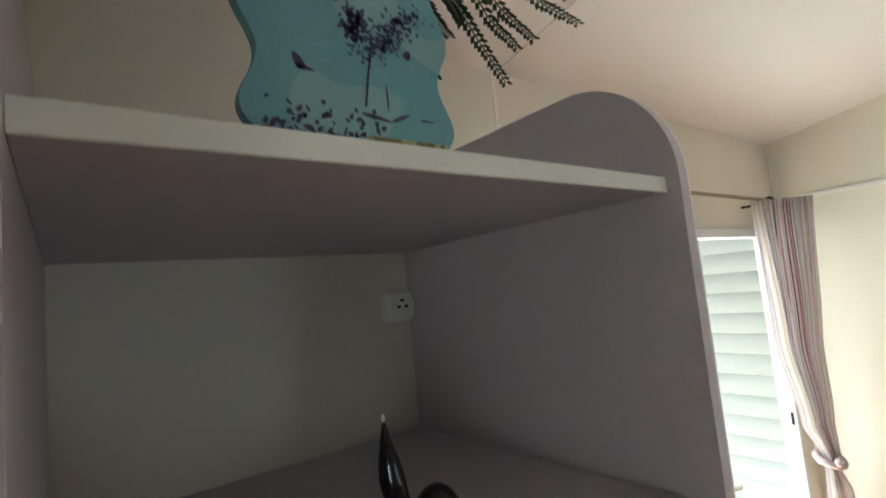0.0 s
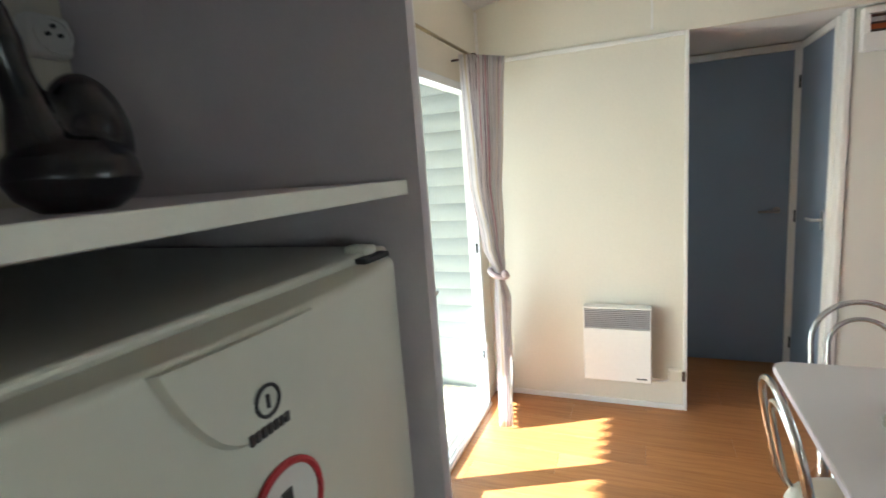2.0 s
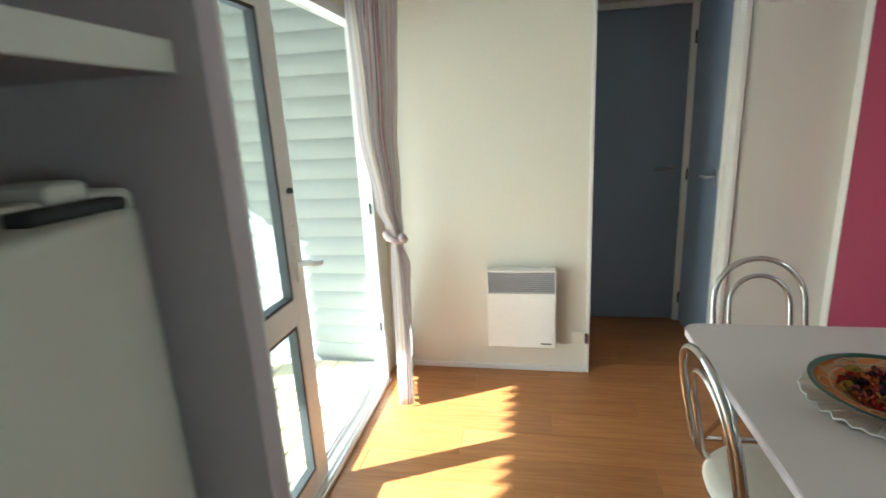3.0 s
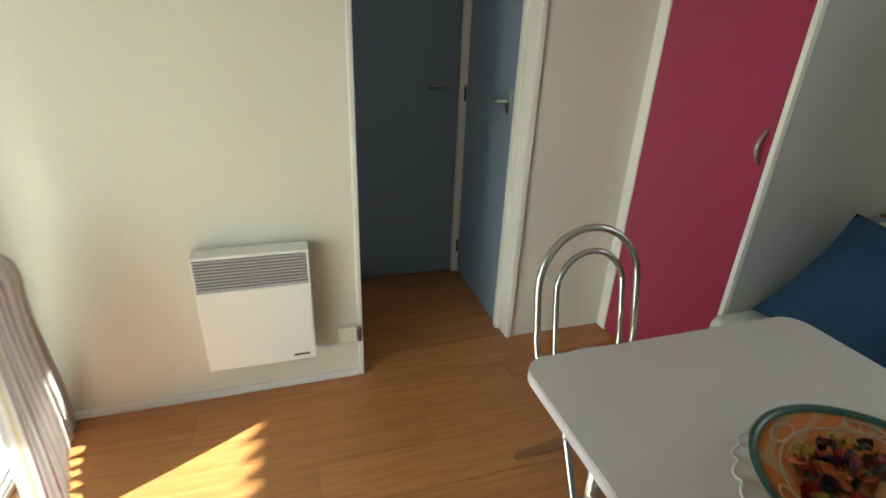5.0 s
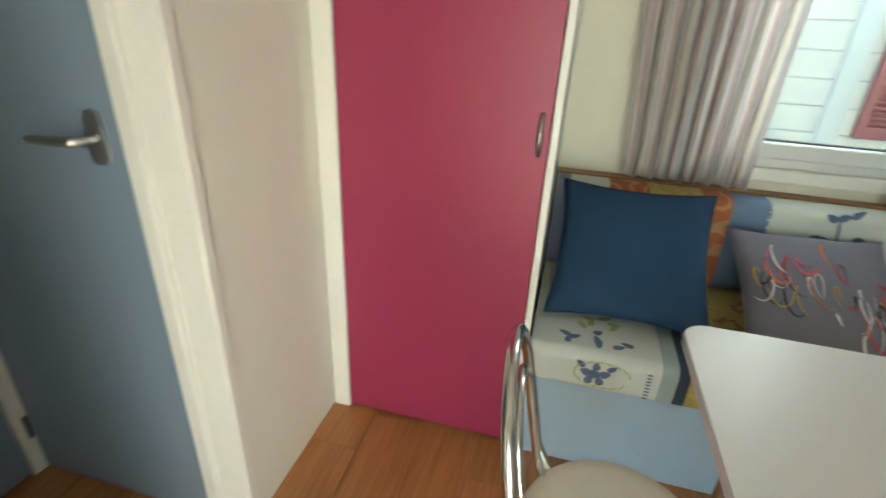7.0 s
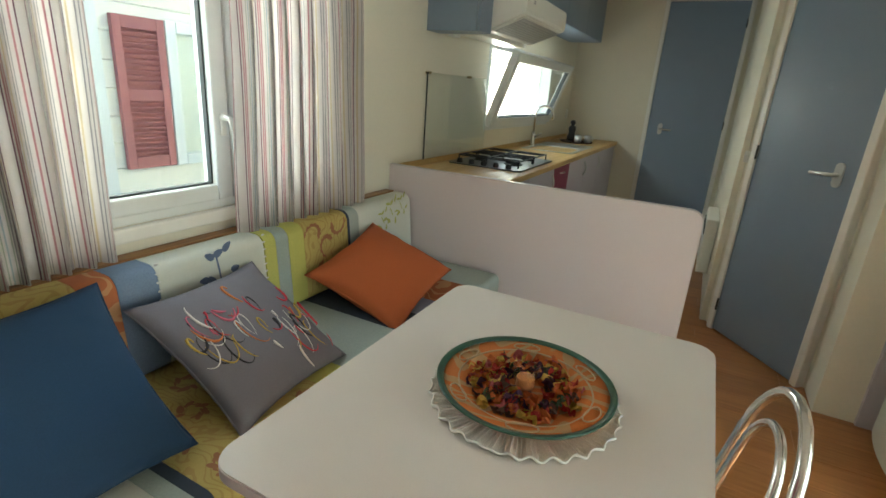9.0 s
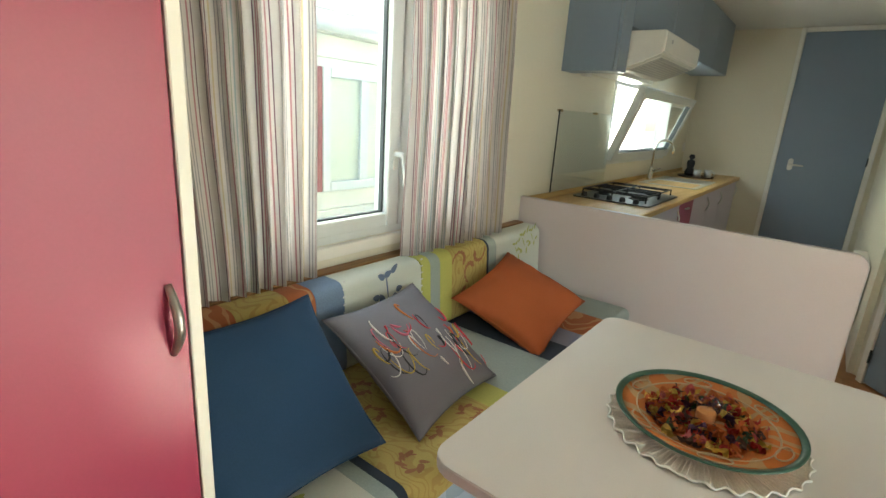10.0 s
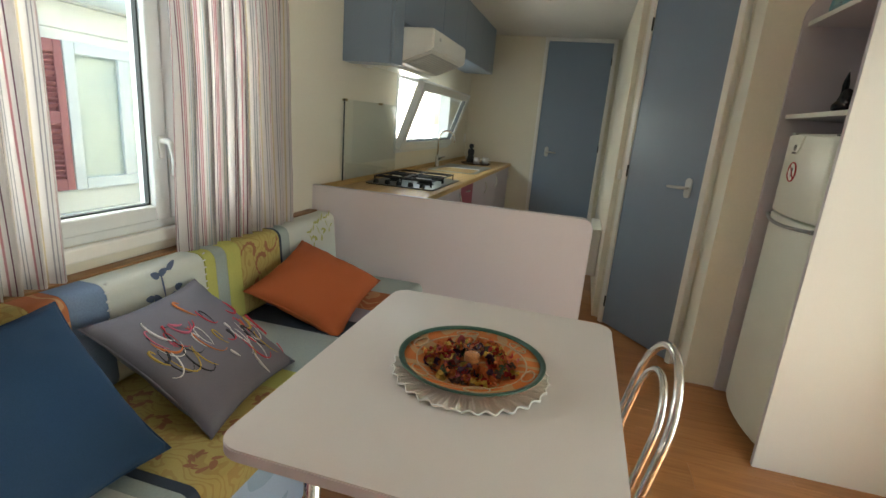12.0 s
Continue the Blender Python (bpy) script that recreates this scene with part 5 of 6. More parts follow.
# planter box with fern on the top shelf
def planter():
    e = thing("planter", (1.26, 2.62, 1.995), "turquoise painted planter box with wavy sides and a lavender picture", "planter")
    x0, x1, y0, y1, z0, h = 1.072, 1.262, 2.475, 2.545, 1.988, 0.30
    out = []
    n = 48
    wav = lambda t: 0.008 * math.sin(2 * math.pi * (3.2 * t - 0.02)) - 0.018 * math.exp(-t / 0.03)
    for k in range(n + 1):
        t = k / n
        out.append((x1 - x0 + wav(t), h * t))
    for k in range(n, -1, -1):
        t = k / n
        out.append((-wav(t), h * t))
    M["turquoise"] = print_cloth("turquoise painted wood", (0.17, 0.35, 0.37), (0.24, 0.40, 0.38), 3.0, 0.4, weave=0.1)
    base_of(M["turquoise"]).inputs["Roughness"].default_value = 0.45
    M["lav_dark"] = material("dark violet paint", (0.09, 0.10, 0.20), 0.6, vary=0.25)
    M["lav_plum"] = material("plum paint", (0.07, 0.06, 0.11), 0.6, vary=0.25)
    M["straw"] = print_cloth("straw edging", (0.46, 0.42, 0.18), (0.20, 0.16, 0.06), 30.0, 0.4)
    part("front_board", pr(out, 0.012, Matrix(((1, 0, 0, x0), (0, 0, 1, y0), (0, 1, 0, z0), (0, 0, 0, 1)))), M["turquoise"], e)
    part("inner_box", bx((x0 + 0.035, y0 + 0.0125, z0), (x1 - 0.025, y1, z0 + h - 0.03), 0.003), M["turquoise"], e)
    part("edging", bx((x1 - 0.09, y0 - 0.003, z0 - 0.0005), (x1 - 0.005, y0, z0 + 0.012)), M["straw"], e, "straw coloured edging")
    fm = Matrix(((1, 0, 0, x0), (0, 0, -1, y0 - 0.0012), (0, 1, 0, z0), (0, 0, 0, 1)))
    rn = random.Random(5)
    bm = bmesh.new()
    for k in range(420):
        t = rn.random()
        if t < 0.62:
            s = rn.random()
            u, v = 0.104 + 0.058 * s + rn.gauss(0, 0.007), 0.090 + 0.047 * s + rn.gauss(0, 0.008)
        else:
            u, v = 0.094 + rn.gauss(0, 0.006), 0.112 + rn.gauss(0, 0.009)
        motif(bm, [(u, v, rn.uniform(0.0010, 0.0028), rn.uniform(0.0008, 0.0020), rn.uniform(0, 180))], fm)
    tagged(part("painted_lavender", bm, M["lav_dark"], e, "violet painted lavender tree"), kind="stuff")
    bm = bmesh.new()
    for k in range(70):
        motif(bm, [(0.01 + 0.11 * rn.random() ** 1.4, 0.008 + 0.04 * rn.random() * rn.random(), rn.uniform(0.0015, 0.0035), rn.uniform(0.001, 0.0022), rn.uniform(30, 150))], fm)
    for k in range(6):
        motif(bm, [(0.107 - 0.0014 * k, 0.084 - 0.008 * k, 0.006, 0.0010, 80)], fm)
    motif(bm, [(0.110, 0.030, 0.016, 0.002, -8), (0.135, 0.033, 0.011, 0.002, 25), (0.165, 0.034, 0.009, 0.0012, 0), (0.040, 0.068, 0.008, 0.004, 120), (0.046, 0.063, 0.008, 0.002, -10), (0.122, 0.050, 0.0012, 0.012, 0), (0.148, 0.096, 0.005, 0.004, 60)], fm)
    tagged(part("painted_meadow", bm, M["lav_plum"], e, "dark painted flowers and stems"), kind="stuff")
    return (x0 + x1) / 2, (y0 + y1) / 2, z0 + h


px, py, pz = planter()
fern = thing("artificial_fern", (px, py, pz - 0.04), "green artificial fern with drooping fronds in the planter", "plant")
M["fern"] = material("green fern leaf", (0.045, 0.10, 0.045), 0.55, vary=0.3, bump=0.2)
M["fern_stem"] = material("fern stem", (0.10, 0.12, 0.05), 0.6, vary=0.2)
rf = random.Random(9)
for k in range(22):
    if k < 9:
        az = rf.uniform(-0.9, 0.7)
    elif k < 14:
        az = math.pi + rf.uniform(-0.6, 0.6)
    else:
        az = rf.uniform(-math.pi, math.pi)
    ln, droop, rise = rf.uniform(0.28, 0.40) if k < 9 else rf.uniform(0.10, 0.20), rf.uniform(0.0, 0.38) if k < 9 else rf.uniform(0.0, 0.4), rf.uniform(0.01, 0.05)
    bm = bmesh.new()
    pts = []
    for i in range(13):
        t = i / 12
        r = ln * t * (1 - 0.12 * t)
        pts.append(Vector((px + 0.03 * math.cos(az) + r * math.cos(az), py + r * math.sin(az) * 0.8, pz - 0.05 + rise * math.sin(math.pi * min(1, t * 1.3)) - droop * 0.26 * t * t)))
    pts = [Vector((min(p.x, 1.95), min(p.y, 3.05), p.z)) for p in pts]
    tube(bm, pts, [0.0018 * (1 - 0.6 * i / 12) for i in range(13)], 5)
    for i in range(2, 13):
        for half in (0, 0.33, 0.66):
            f = min(12, i - half)
            lo = int(f)
            p = pts[lo].lerp(pts[min(12, lo + 1)], f - lo)
            d = (pts[min(12, lo + 1)] - pts[max(0, lo - 1)]).normalized()
            sd = d.cross(Vector((0, 0, 1))).normalized()
            for s in (-1, 1):
                w = 0.023 * (1 - 0.5 * i / 12)
                tip = p + (sd * s * 0.8 + d * 0.45 + Vector((0, 0, rf.uniform(-0.3, 0.1)))) * w
                mid = p.lerp(tip, 0.55)
                q = d * w * 0.34
                up = Vector((0, 0, 0.0012))
                a, b, c, e2 = bm.verts.new(p), bm.verts.new(mid + q), bm.verts.new(tip), bm.verts.new(mid - q)
                t2 = bm.verts.new(mid + up * 2)
                for tri in ((a, b, t2), (b, c, t2), (c, e2, t2), (e2, a, t2), (a, e2, c, b)):
                    bm.faces.new(tri)
    part("frond", bm, M["fern"], fern)

# ---------------------------------------------------------------- kitchen
kit = thing("worktop", (-0.6, 0.3, 0.90), "beech-look kitchen worktop with a rounded front edge", "worktop")
part("slab", bx((-2.498, 0.002, 0.882), (1.268, 0.62, 0.92), 0.008, 3), M["worktop"], kit)
part("upstand", bx((-2.498, 0.002, 0.92), (1.268, 0.018, 0.955), 0.004), M["worktop"], kit)
M["lilac_front"] = material("pale lilac laminate", (0.58, 0.53, 0.60), 0.4, grain=200, vary=0.04, bump=0.05)


def base_unit(x0, x1, mat, drawers=0):
    e = thing("base_cabinet", ((x0 + x1) / 2, 0.3, 0), "kitchen base cabinet with laminate front under the worktop", "cabinet", "kitchen base cabinets")
    part("body", bx((x0, 0.01, 0.10), (x1, 0.575, 0.88)), M["grey"], e)
    part("plinth", bx((x0, 0.05, 0.0), (x1, 0.53, 0.10)), M["rubber"], e)
    n = drawers or 1
    for k in range(n):
        za, zb = 0.105 + k * 0.772 / n, 0.105 + (k + 1) * 0.772 / n - 0.004
        d = part("drawer_front" if drawers else "door", bx((x0 + 0.002, 0.577, za), (x1 - 0.002, 0.596, zb), 0.002, 1), mat, e)
        if drawers:
            pts = [((x0 + x1) / 2 - 0.05 + 0.1 * t / 8, 0.596 + 0.022 * math.sin(math.pi * t / 8), zb - 0.05) for t in range(9)]
        else:
            pts = [(x0 + 0.05 + 0.012 * math.sin(math.pi * t / 8), 0.596 + 0.024 * math.sin(math.pi * t / 8), zb - 0.16 + 0.12 * t / 8) for t in range(9)]
        part("handle", tb(pts, 0.006, 8), M["steel"], d, smooth=True)
    return e


base_unit(0.62, 1.265, M["lilac_front"])
base_unit(0.02, 0.62, M["lilac_front"])
base_unit(-0.42, 0.02, M["pink"], 3)
base_unit(-1.02, -0.42, M["lilac_front"])
base_unit(-1.62, -1.02, M["lilac_front"])
base_unit(-2.495, -1.62, M["lilac_front"])


M["hob_plate"] = material("scoured steel", (0.16, 0.16, 0.16), 0.3, metal=0.9, vary=0.15)


def hob():
    x0, x1, y0, y1, z = 0.0, 0.73, 0.07, 0.57, 0.921
    e = thing("gas_hob", ((x0 + x1) / 2, 0.3, z), "stainless steel gas hob with black pan supports", "hob")
    part("plate", pr(rounded(x1 - x0, y1 - y0, 0.03, 5), 0.008, pose(x0, y0, z)), M["hob_plate"], e)
    for cx, cy, r in ((0.16, 0.19, 0.045), (0.16, 0.43, 0.035), (0.47, 0.19, 0.035), (0.47, 0.43, 0.05)):
        b = part("burner", lt([(0, 0.03), (r * 0.75, 0.03), (r, 0.022), (r, 0.008), (r * 1.25, 0.006), (r * 1.25, 0.0), (0, 0)], (cx, cy, z + 0.008), 24), M["iron"], e, smooth=False)
    for xa, xb in ((0.03, 0.31), (0.34, 0.62)):
        for yy in (0.10, 0.30, 0.52):
            part("pan_support", tb([(xa, yy, z + 0.008), (xa, yy, z + 0.048), (xb, yy, z + 0.048), (xb, yy, z + 0.008)], 0.005, 6), M["iron"], e)
        for q in (0.0, 0.25, 0.75, 1.0):
            xx = xa + (xb - xa) * q
            part("pan_support", tb([(xx, 0.10, z + 0.046), (xx, 0.52, z + 0.046)], 0.005, 6), M["iron"], e)
    for k in range(5):
        part("knob", lt([(0.019, 0), (0.019, 0.012), (0.015, 0.028), (0, 0.029)], (0.69, 0.14 + 0.085 * k, z + 0.008), 18), M["iron"], e, smooth=True)


hob()
sp = thing("splash_glass", (0.45, 0.02, 0.95), "greenish glass splash panel behind the hob", "splashback")
gp = part("pane", bx((0.05, 0.020, 0.957), (0.965, 0.026, 1.465), 0.002, 1), M["green_glass"], sp)
for x in (0.38, 0.945):
    part("clip", tb([(x, 0.0, 1.462), (x, 0.032, 1.462)], 0.008, 10), M["brass"], sp)
part("edge", bx((0.966, 0.019, 0.957), (0.970, 0.027, 1.465)), M["rubber"], sp, "dark edge strip")


def sink():
    e = thing("kitchen_sink", (-1.05, 0.33, 0.92), "stainless steel inset sink with drainer", "sink")
    bm = bmesh.new()
    x0, x1, y0, y1, z = -1.48, -0.62, 0.09, 0.56, 0.922
    outer = [(x, y) for x, y in rounded(x1 - x0, y1 - y0, 0.03, 5)]
    o = [bm.verts.new((x0 + x, y0 + y, z + 0.004)) for x, y in outer]
    n = len(o)
    inner = []
    for x, y in rounded(0.42, y1 - y0 - 0.09, 0.05, 5):
        inner.append((x1 - 0.47 + x, y0 + 0.045 + y))
    i1 = [bm.verts.new((x, y, z + 0.002)) for x, y in inner]
    cx, cy = x1 - 0.26, (y0 + y1) / 2
    i2 = [bm.verts.new((cx + (x - cx) * 0.9, cy + (y - cy) * 0.9, z - 0.03)) for x, y in inner]
    for a, b in ((o, i1), (i1, i2)):
        for k in range(n):
            bm.faces.new((a[k], a[(k + 1) % n], b[(k + 1) % n], b[k]))
    bm.faces.new(i2)
    lip = [bm.verts.new((v.co.x, v.co.y, z - 0.001)) for v in o]
    for k in range(n):
        bm.faces.new((lip[k], lip[(k + 1) % n], o[(k + 1) % n], o[k]))
    part("bowl", bm, M["steel"], e)
    for k in range(7):
        part("drainer_rib", bx((x0 + 0.05, y0 + 0.08 + 0.045 * k, z + 0.0045), (x0 + 0.33, y0 + 0.09 + 0.045 * k, z + 0.009), 0.002, 1), M["steel"], e)


sink()
tap = thing("tap", (-1.0, 0.08, 0.92), "tall chromed swan-neck kitchen tap", "tap")
part("base", lt([(0, 0), (0.027, 0), (0.027, 0.01), (0.020, 0.02), (0.020, 0.10), (0.014, 0.12), (0, 0.12)], (-1.0, 0.075, 0.92), 20), M["chrome"], tap, smooth=True)
arc = [(-1.0, 0.075, 1.03), (-1.0, 0.075, 1.20)] + [(-1.0 - 0.03 * (1 - math.cos(a)), 0.075 + 0.075 * (1 - math.cos(a)), 1.20 + 0.085 * math.sin(a)) for a in np.linspace(0.2, math.pi, 12)] + [(-1.06, 0.225, 1.17)]
part("spout", tb(arc, 0.010, 12), M["chrome"], tap, smooth=True)
part("lever", tb([(-1.0, 0.095, 1.00), (-0.97, 0.14, 1.025), (-0.955, 0.165, 1.035)], [0.010, 0.008, 0.006], 10), M["chrome"], tap, smooth=True)

# wall units and hood
def wall_unit(x0, x1, z0, doors, label):
    e = thing("wall_cabinet", ((x0 + x1) / 2, 0.16, z0), label, "cabinet", "kitchen wall cabinets")
    part("body", bx((x0, 0.002, z0), (x1, 0.312, FLAT - 0.006)), M["blue"], e)
    w = (x1 - x0) / doors
    for k in range(doors):
        part("door", bx((x0 + k * w + 0.0015, 0.314, z0 + 0.001), (x0 + (k + 1) * w - 0.0015, 0.332, FLAT - 0.008), 0.002, 1), M["blue"], e)


wall_unit(0.81, 0.97, 1.69, 1, "slate blue kitchen wall cabinet reaching the ceiling")
wall_unit(-0.02, 0.806, 1.945, 1, "slate blue wall cabinet above the cooker hood")
wall_unit(-2.15, -0.024, 1.945, 3, "row of slate blue wall cabinet doors reaching the ceiling")
hood = thing("cooker_hood", (0.4, 0.25, 1.715), "white cooker hood with a slanted grey filter", "cooker hood")
prof = [(0.004, 1.715), (0.30, 1.715), (0.52, 1.80), (0.52, 1.925), (0.004, 1.925)]
bm = pr(prof, 0.81, Matrix(((0, 0, 1, -0.01), (1, 0, 0, 0), (0, 1, 0, 0), (0, 0, 0, 1))))
bmesh.ops.bevel(bm, geom=bm.edges[:], offset=0.006, segments=2, affect="EDGES", profile=0.5)
part("casing", bm, M["plastic"], hood)
part("front_strip", bx((-0.005, 0.519, 1.812), (0.795, 0.527, 1.915), 0.004), M["plastic"], hood)
hm = Matrix.Translation((0, 0.30, 1.715)) @ Matrix.Rotation(math.atan2(0.085, 0.22), 4, "X")
part("filter_frame", bx((0.03, 0.012, -0.008), (0.77, 0.225, -0.001), 0.003, 1, hm), M["plastic"], hood)
part("filter", bx((0.05, 0.025, -0.011), (0.75, 0.212, -0.0085), 0.001, 1, hm), M["grey"], hood, "grey grease filter")
for k in range(9):
    part("filter_slat", bx((0.055, 0.03 + 0.02 * k, -0.015), (0.745, 0.040 + 0.02 * k, -0.0112), 0.001, 1, hm), M["steel"], hood)
part("badge", bx((0.66, 0.527, 1.865), (0.69, 0.5295, 1.885), 0.001, 1), M["grey"], hood, "small grey badge")
part("lower_flap", bx((0.0, 0.10, 1.69), (0.76, 0.26, 1.714), 0.004), M["plastic"], hood)
part("lamp_cover", bx((0.70, 0.04, 1.68), (0.79, 0.09, 1.7145), 0.008, 2), M["plastic"], hood)

# tilted kitchen window
def kitchen_window():
    x0, x1, z0, z1 = KITCHEN_WINDOW
    e = thing("window_kitchen", ((x0 + x1) / 2, -0.06, z0), "white framed kitchen window tilted inwards at the top", "window")
    e["kind"] = "structure"
    W = M["metal_white"]
    for a, b in (((x0, -0.11, z0), (x0 + 0.05, 0.006, z1)), ((x1 - 0.05, -0.11, z0), (x1, 0.006, z1)), ((x0 + 0.05, -0.109, z0), (x1 - 0.05, 0.005, z0 + 0.045)), ((x0 + 0.05, -0.109, z1 - 0.045), (x1 - 0.05, 0.005, z1))):
        part("frame", bx(a, b, 0.004), W, e)
    m = Matrix.Translation((0, 0.012, z0 + 0.035)) @ Matrix.Rotation(radians(-19), 4, "X")
    a, b, h = x0 + 0.03, x1 - 0.03, z1 - z0 - 0.06
    for p, q in (((a, -0.03, 0), (a + 0.075, 0.03, h)), ((b - 0.075, -0.03, 0), (b, 0.03, h)), ((a + 0.075, -0.029, 0), (b - 0.075, 0.029, 0.07)), ((a + 0.075, -0.029, h - 0.07), (b - 0.075, 0.029, h))):
        part("sash", bx(p, q, 0.006, 2, m), W, e)
    for p, q in (((a + 0.073, -0.02, 0.068), (a + 0.082, 0.02, h - 0.068)), ((b - 0.082, -0.02, 0.068), (b - 0.073, 0.02, h - 0.068)), ((a + 0.082, -0.02, 0.068), (b - 0.082, 0.02, 0.076))):
        part("gasket", bx(p, q, m=m), M["rubber"], e)
    pane = part("pane", bx((a + 0.07, -0.004, 0.065), (b - 0.07, 0.002, h - 0.065), m=m), M["glass"], e)
    pane.visible_shadow = False
    for x in (x0 + 0.04, x1 - 0.04):
        part("stay", tb([(x, 0.0, z1 - 0.12), m @ Vector((x, 0.0, h - 0.1))], 0.004, 6), M["steel"], e)


kitchen_window()
tray = thing("tray", (-1.9, 0.3, 0.92), "dark round tray on the worktop", "tray")
part("disc", lt([(0, 0), (0.16, 0), (0.175, 0.012), (0.170, 0.014), (0.155, 0.006), (0, 0.006)], (-1.82, 0.30, 0.921), 32), M["wood_table"], tray, smooth=True)
mill = thing("pepper_mill", (-1.9, 0.2, 0.93), "dark turned pepper mill on the tray", "pepper mill")
part("body", lt([(0, 0), (0.045, 0), (0.048, 0.03), (0.032, 0.08), (0.040, 0.12), (0.034, 0.15), (0.014, 0.16), (0.030, 0.185), (0.022, 0.21), (0, 0.215)], (-1.90, 0.22, 0.9285), 22), M["iron"], mill, smooth=True)
cup = thing("steel_cup", (-1.7, 0.3, 0.93), "small stainless steel cup on the tray", "cup")
cup.matrix_basis = pose(-1.74, 0.33, 0.9285)
part("bowl", lt([(0, 0), (0.030, 0), (0.036, 0.01), (0.038, 0.075), (0.036, 0.075), (0.033, 0.012), (0, 0.005)], (-1.74, 0.33, 0.9285), 22), M["steel"], cup, smooth=True)
part("handle", tb([(-1.705, 0.35, 0.99), (-1.685, 0.36, 0.985), (-1.682, 0.362, 0.955), (-1.702, 0.351, 0.945)], 0.004, 6), M["steel"], cup, smooth=True)
copy_thing(cup, pose(-1.84, 0.41, 0.9285, 0, 0, 40))
sk = thing("wall_socket", (-2.4, 0.01, 1.2), "white wall socket above the worktop", "socket")
part("plate", bx((-2.44, 0.0, 1.14), (-2.36, 0.012, 1.24), 0.006, 2), M["plastic"], sk)
part("insert", bx((-2.43, 0.012, 1.16), (-2.37, 0.016, 1.22), 0.004, 2), M["plastic"], sk)
sw = thing("light_switch", (0.05, 1.75, 1.12), "small white light switch beside the bathroom door", "light switch")
part("plate", bx((-0.085, 0.018, 1.075), (-0.05, 0.032, 1.145), 0.004, 2, SL), M["plastic"], sw)
part("rocker", bx((-0.079, 0.012, 1.092), (-0.056, 0.020, 1.128), 0.003, 2, SL), M["plastic"], sw)
heat2 = thing("corridor_heater", (-0.6, 1.70, 0.35), "small white convector heater in the kitchen corridor", "heater")
part("casing", bx((-0.85, 1.655, 0.22), (-0.30, 1.735, 0.62), 0.008, 3), M["plastic"], heat2)
part("grille", bx((-0.82, 1.650, 0.50), (-0.33, 1.656, 0.56), 0.002, 1), M["rubber"], heat2)
spot = thing("downlight", (-0.75, 1.01, FLAT), "small round recessed ceiling downlight", "ceiling light")
part("ring", lt([(0.032, 0), (0.036, -0.006), (0.026, -0.010), (0.022, 0), (0.032, 0)], (-0.76, 1.01, FLAT), 24), M["plastic"], spot, smooth=True)
part("lens", lt([(0, -0.006), (0.024, -0.005), (0.024, 0), (0, 0)], (-0.76, 1.01, FLAT), 20), M["plastic"], spot)
# box frame high on the wall beside the wardrobe
fr = thing("wall_box", (4.17, 1.0, 2.06), "cream framed box with a striped insert high on the wall", "wall box")
for a, b in (((4.155, 0.70, 1.975), (4.20, 1.15, 2.062)), ((4.155, 0.70, 2.15), (4.20, 1.15, 2.18)), ((4.155, 1.12, 2.062), (4.20, 1.15, 2.15)), ((4.155, 0.70, 2.062), (4.20, 0.73, 2.15))):
    part("frame", bx(a, b, 0.004), M["trim"], fr)
part("insert", bx((4.185, 0.731, 2.063), (4.199, 1.119, 2.149)), M["wood_table"], fr)
part("stripe", bx((4.180, 0.735, 2.078), (4.186, 1.115, 2.102), 0.002, 1), M["rust"], fr)
part("stripe", bx((4.180, 0.735, 2.113), (4.186, 1.115, 2.135), 0.002, 1), M["steel"], fr)
structure("trim_corner_post", bx((4.188, 1.176, 0), (4.1955, 1.2025, 2.194), 0.002), M["trim"])
structure("trim_panel_joint", bx((4.197, 1.171, 0), (4.2005, 1.1755, 2.19)), M["rubber"])
structure("trim_corner_post_side", bx((4.1955, 1.1855, 0), (4.279, 1.204, 2.194), 0.004), M["trim"])

# ---------------------------------------------------------------- outside
# unseen pale slab between the homes, added to bounce light onto the neighbour's wall
structure("bounce_slab", bx((-8, -1.5, -0.46), (8, -0.13, -0.42)), M["render_white"])
structure("ground", bx((-150, -150, -0.65), (170, 170, -0.45)), M["gravel"])
wall_out = thing("clad_wall", (4.25, 3.8, -0.06), "pale green grey wall of rounded horizontal cladding beside the terrace", "wall")
wall_out["kind"] = "structure"
part("core", bx((4.255, 3.18, -0.45), (4.36, 4.30, 2.9)), M["siding"], wall_out)
n = 8
out = [(0.0, 0.0)] + [(-0.018 * math.sin(math.pi * (k + 0.4) / (n + 0.8)) ** 0.7, 0.124 * k / n) for k in range(n + 1)] + [(0.0, 0.124)]
bm = pr(out, 1.12, Matrix(((1, 0, 0, 4.254), (0, 0, 1, 3.18), (0, 1, 0, 0), (0, 0, 0, 1))))
rib = smooth_sharp(part("board", bm, M["siding"], wall_out), 40)
rib.location.z = -0.19
for k in range(1, 25):
    o = new("board", rib.data)
    o.parent, o.matrix_parent_inverse = wall_out, rib.matrix_parent_inverse
    o.location.z = -0.19 + 0.125 * k
post = thing("terrace_post", (4.28, 4.36, -0.45), "white square post at the end of the clad wall", "post", "terrace posts")
part("shaft", bx((4.23, 4.305, -0.45), (4.33, 4.405, 2.28), 0.006), M["metal_white"], post)
p2 = thing("terrace_post", (3.20, 5.70, -0.45), "white square post carrying the terrace roof", "post", "terrace posts")
part("shaft", bx((3.13, 5.63, -0.45), (3.27, 5.77, 1.93), 0.006), M["metal_white"], p2)
p3 = copy_thing(p2, pose(0.35, 5.70, -0.45))
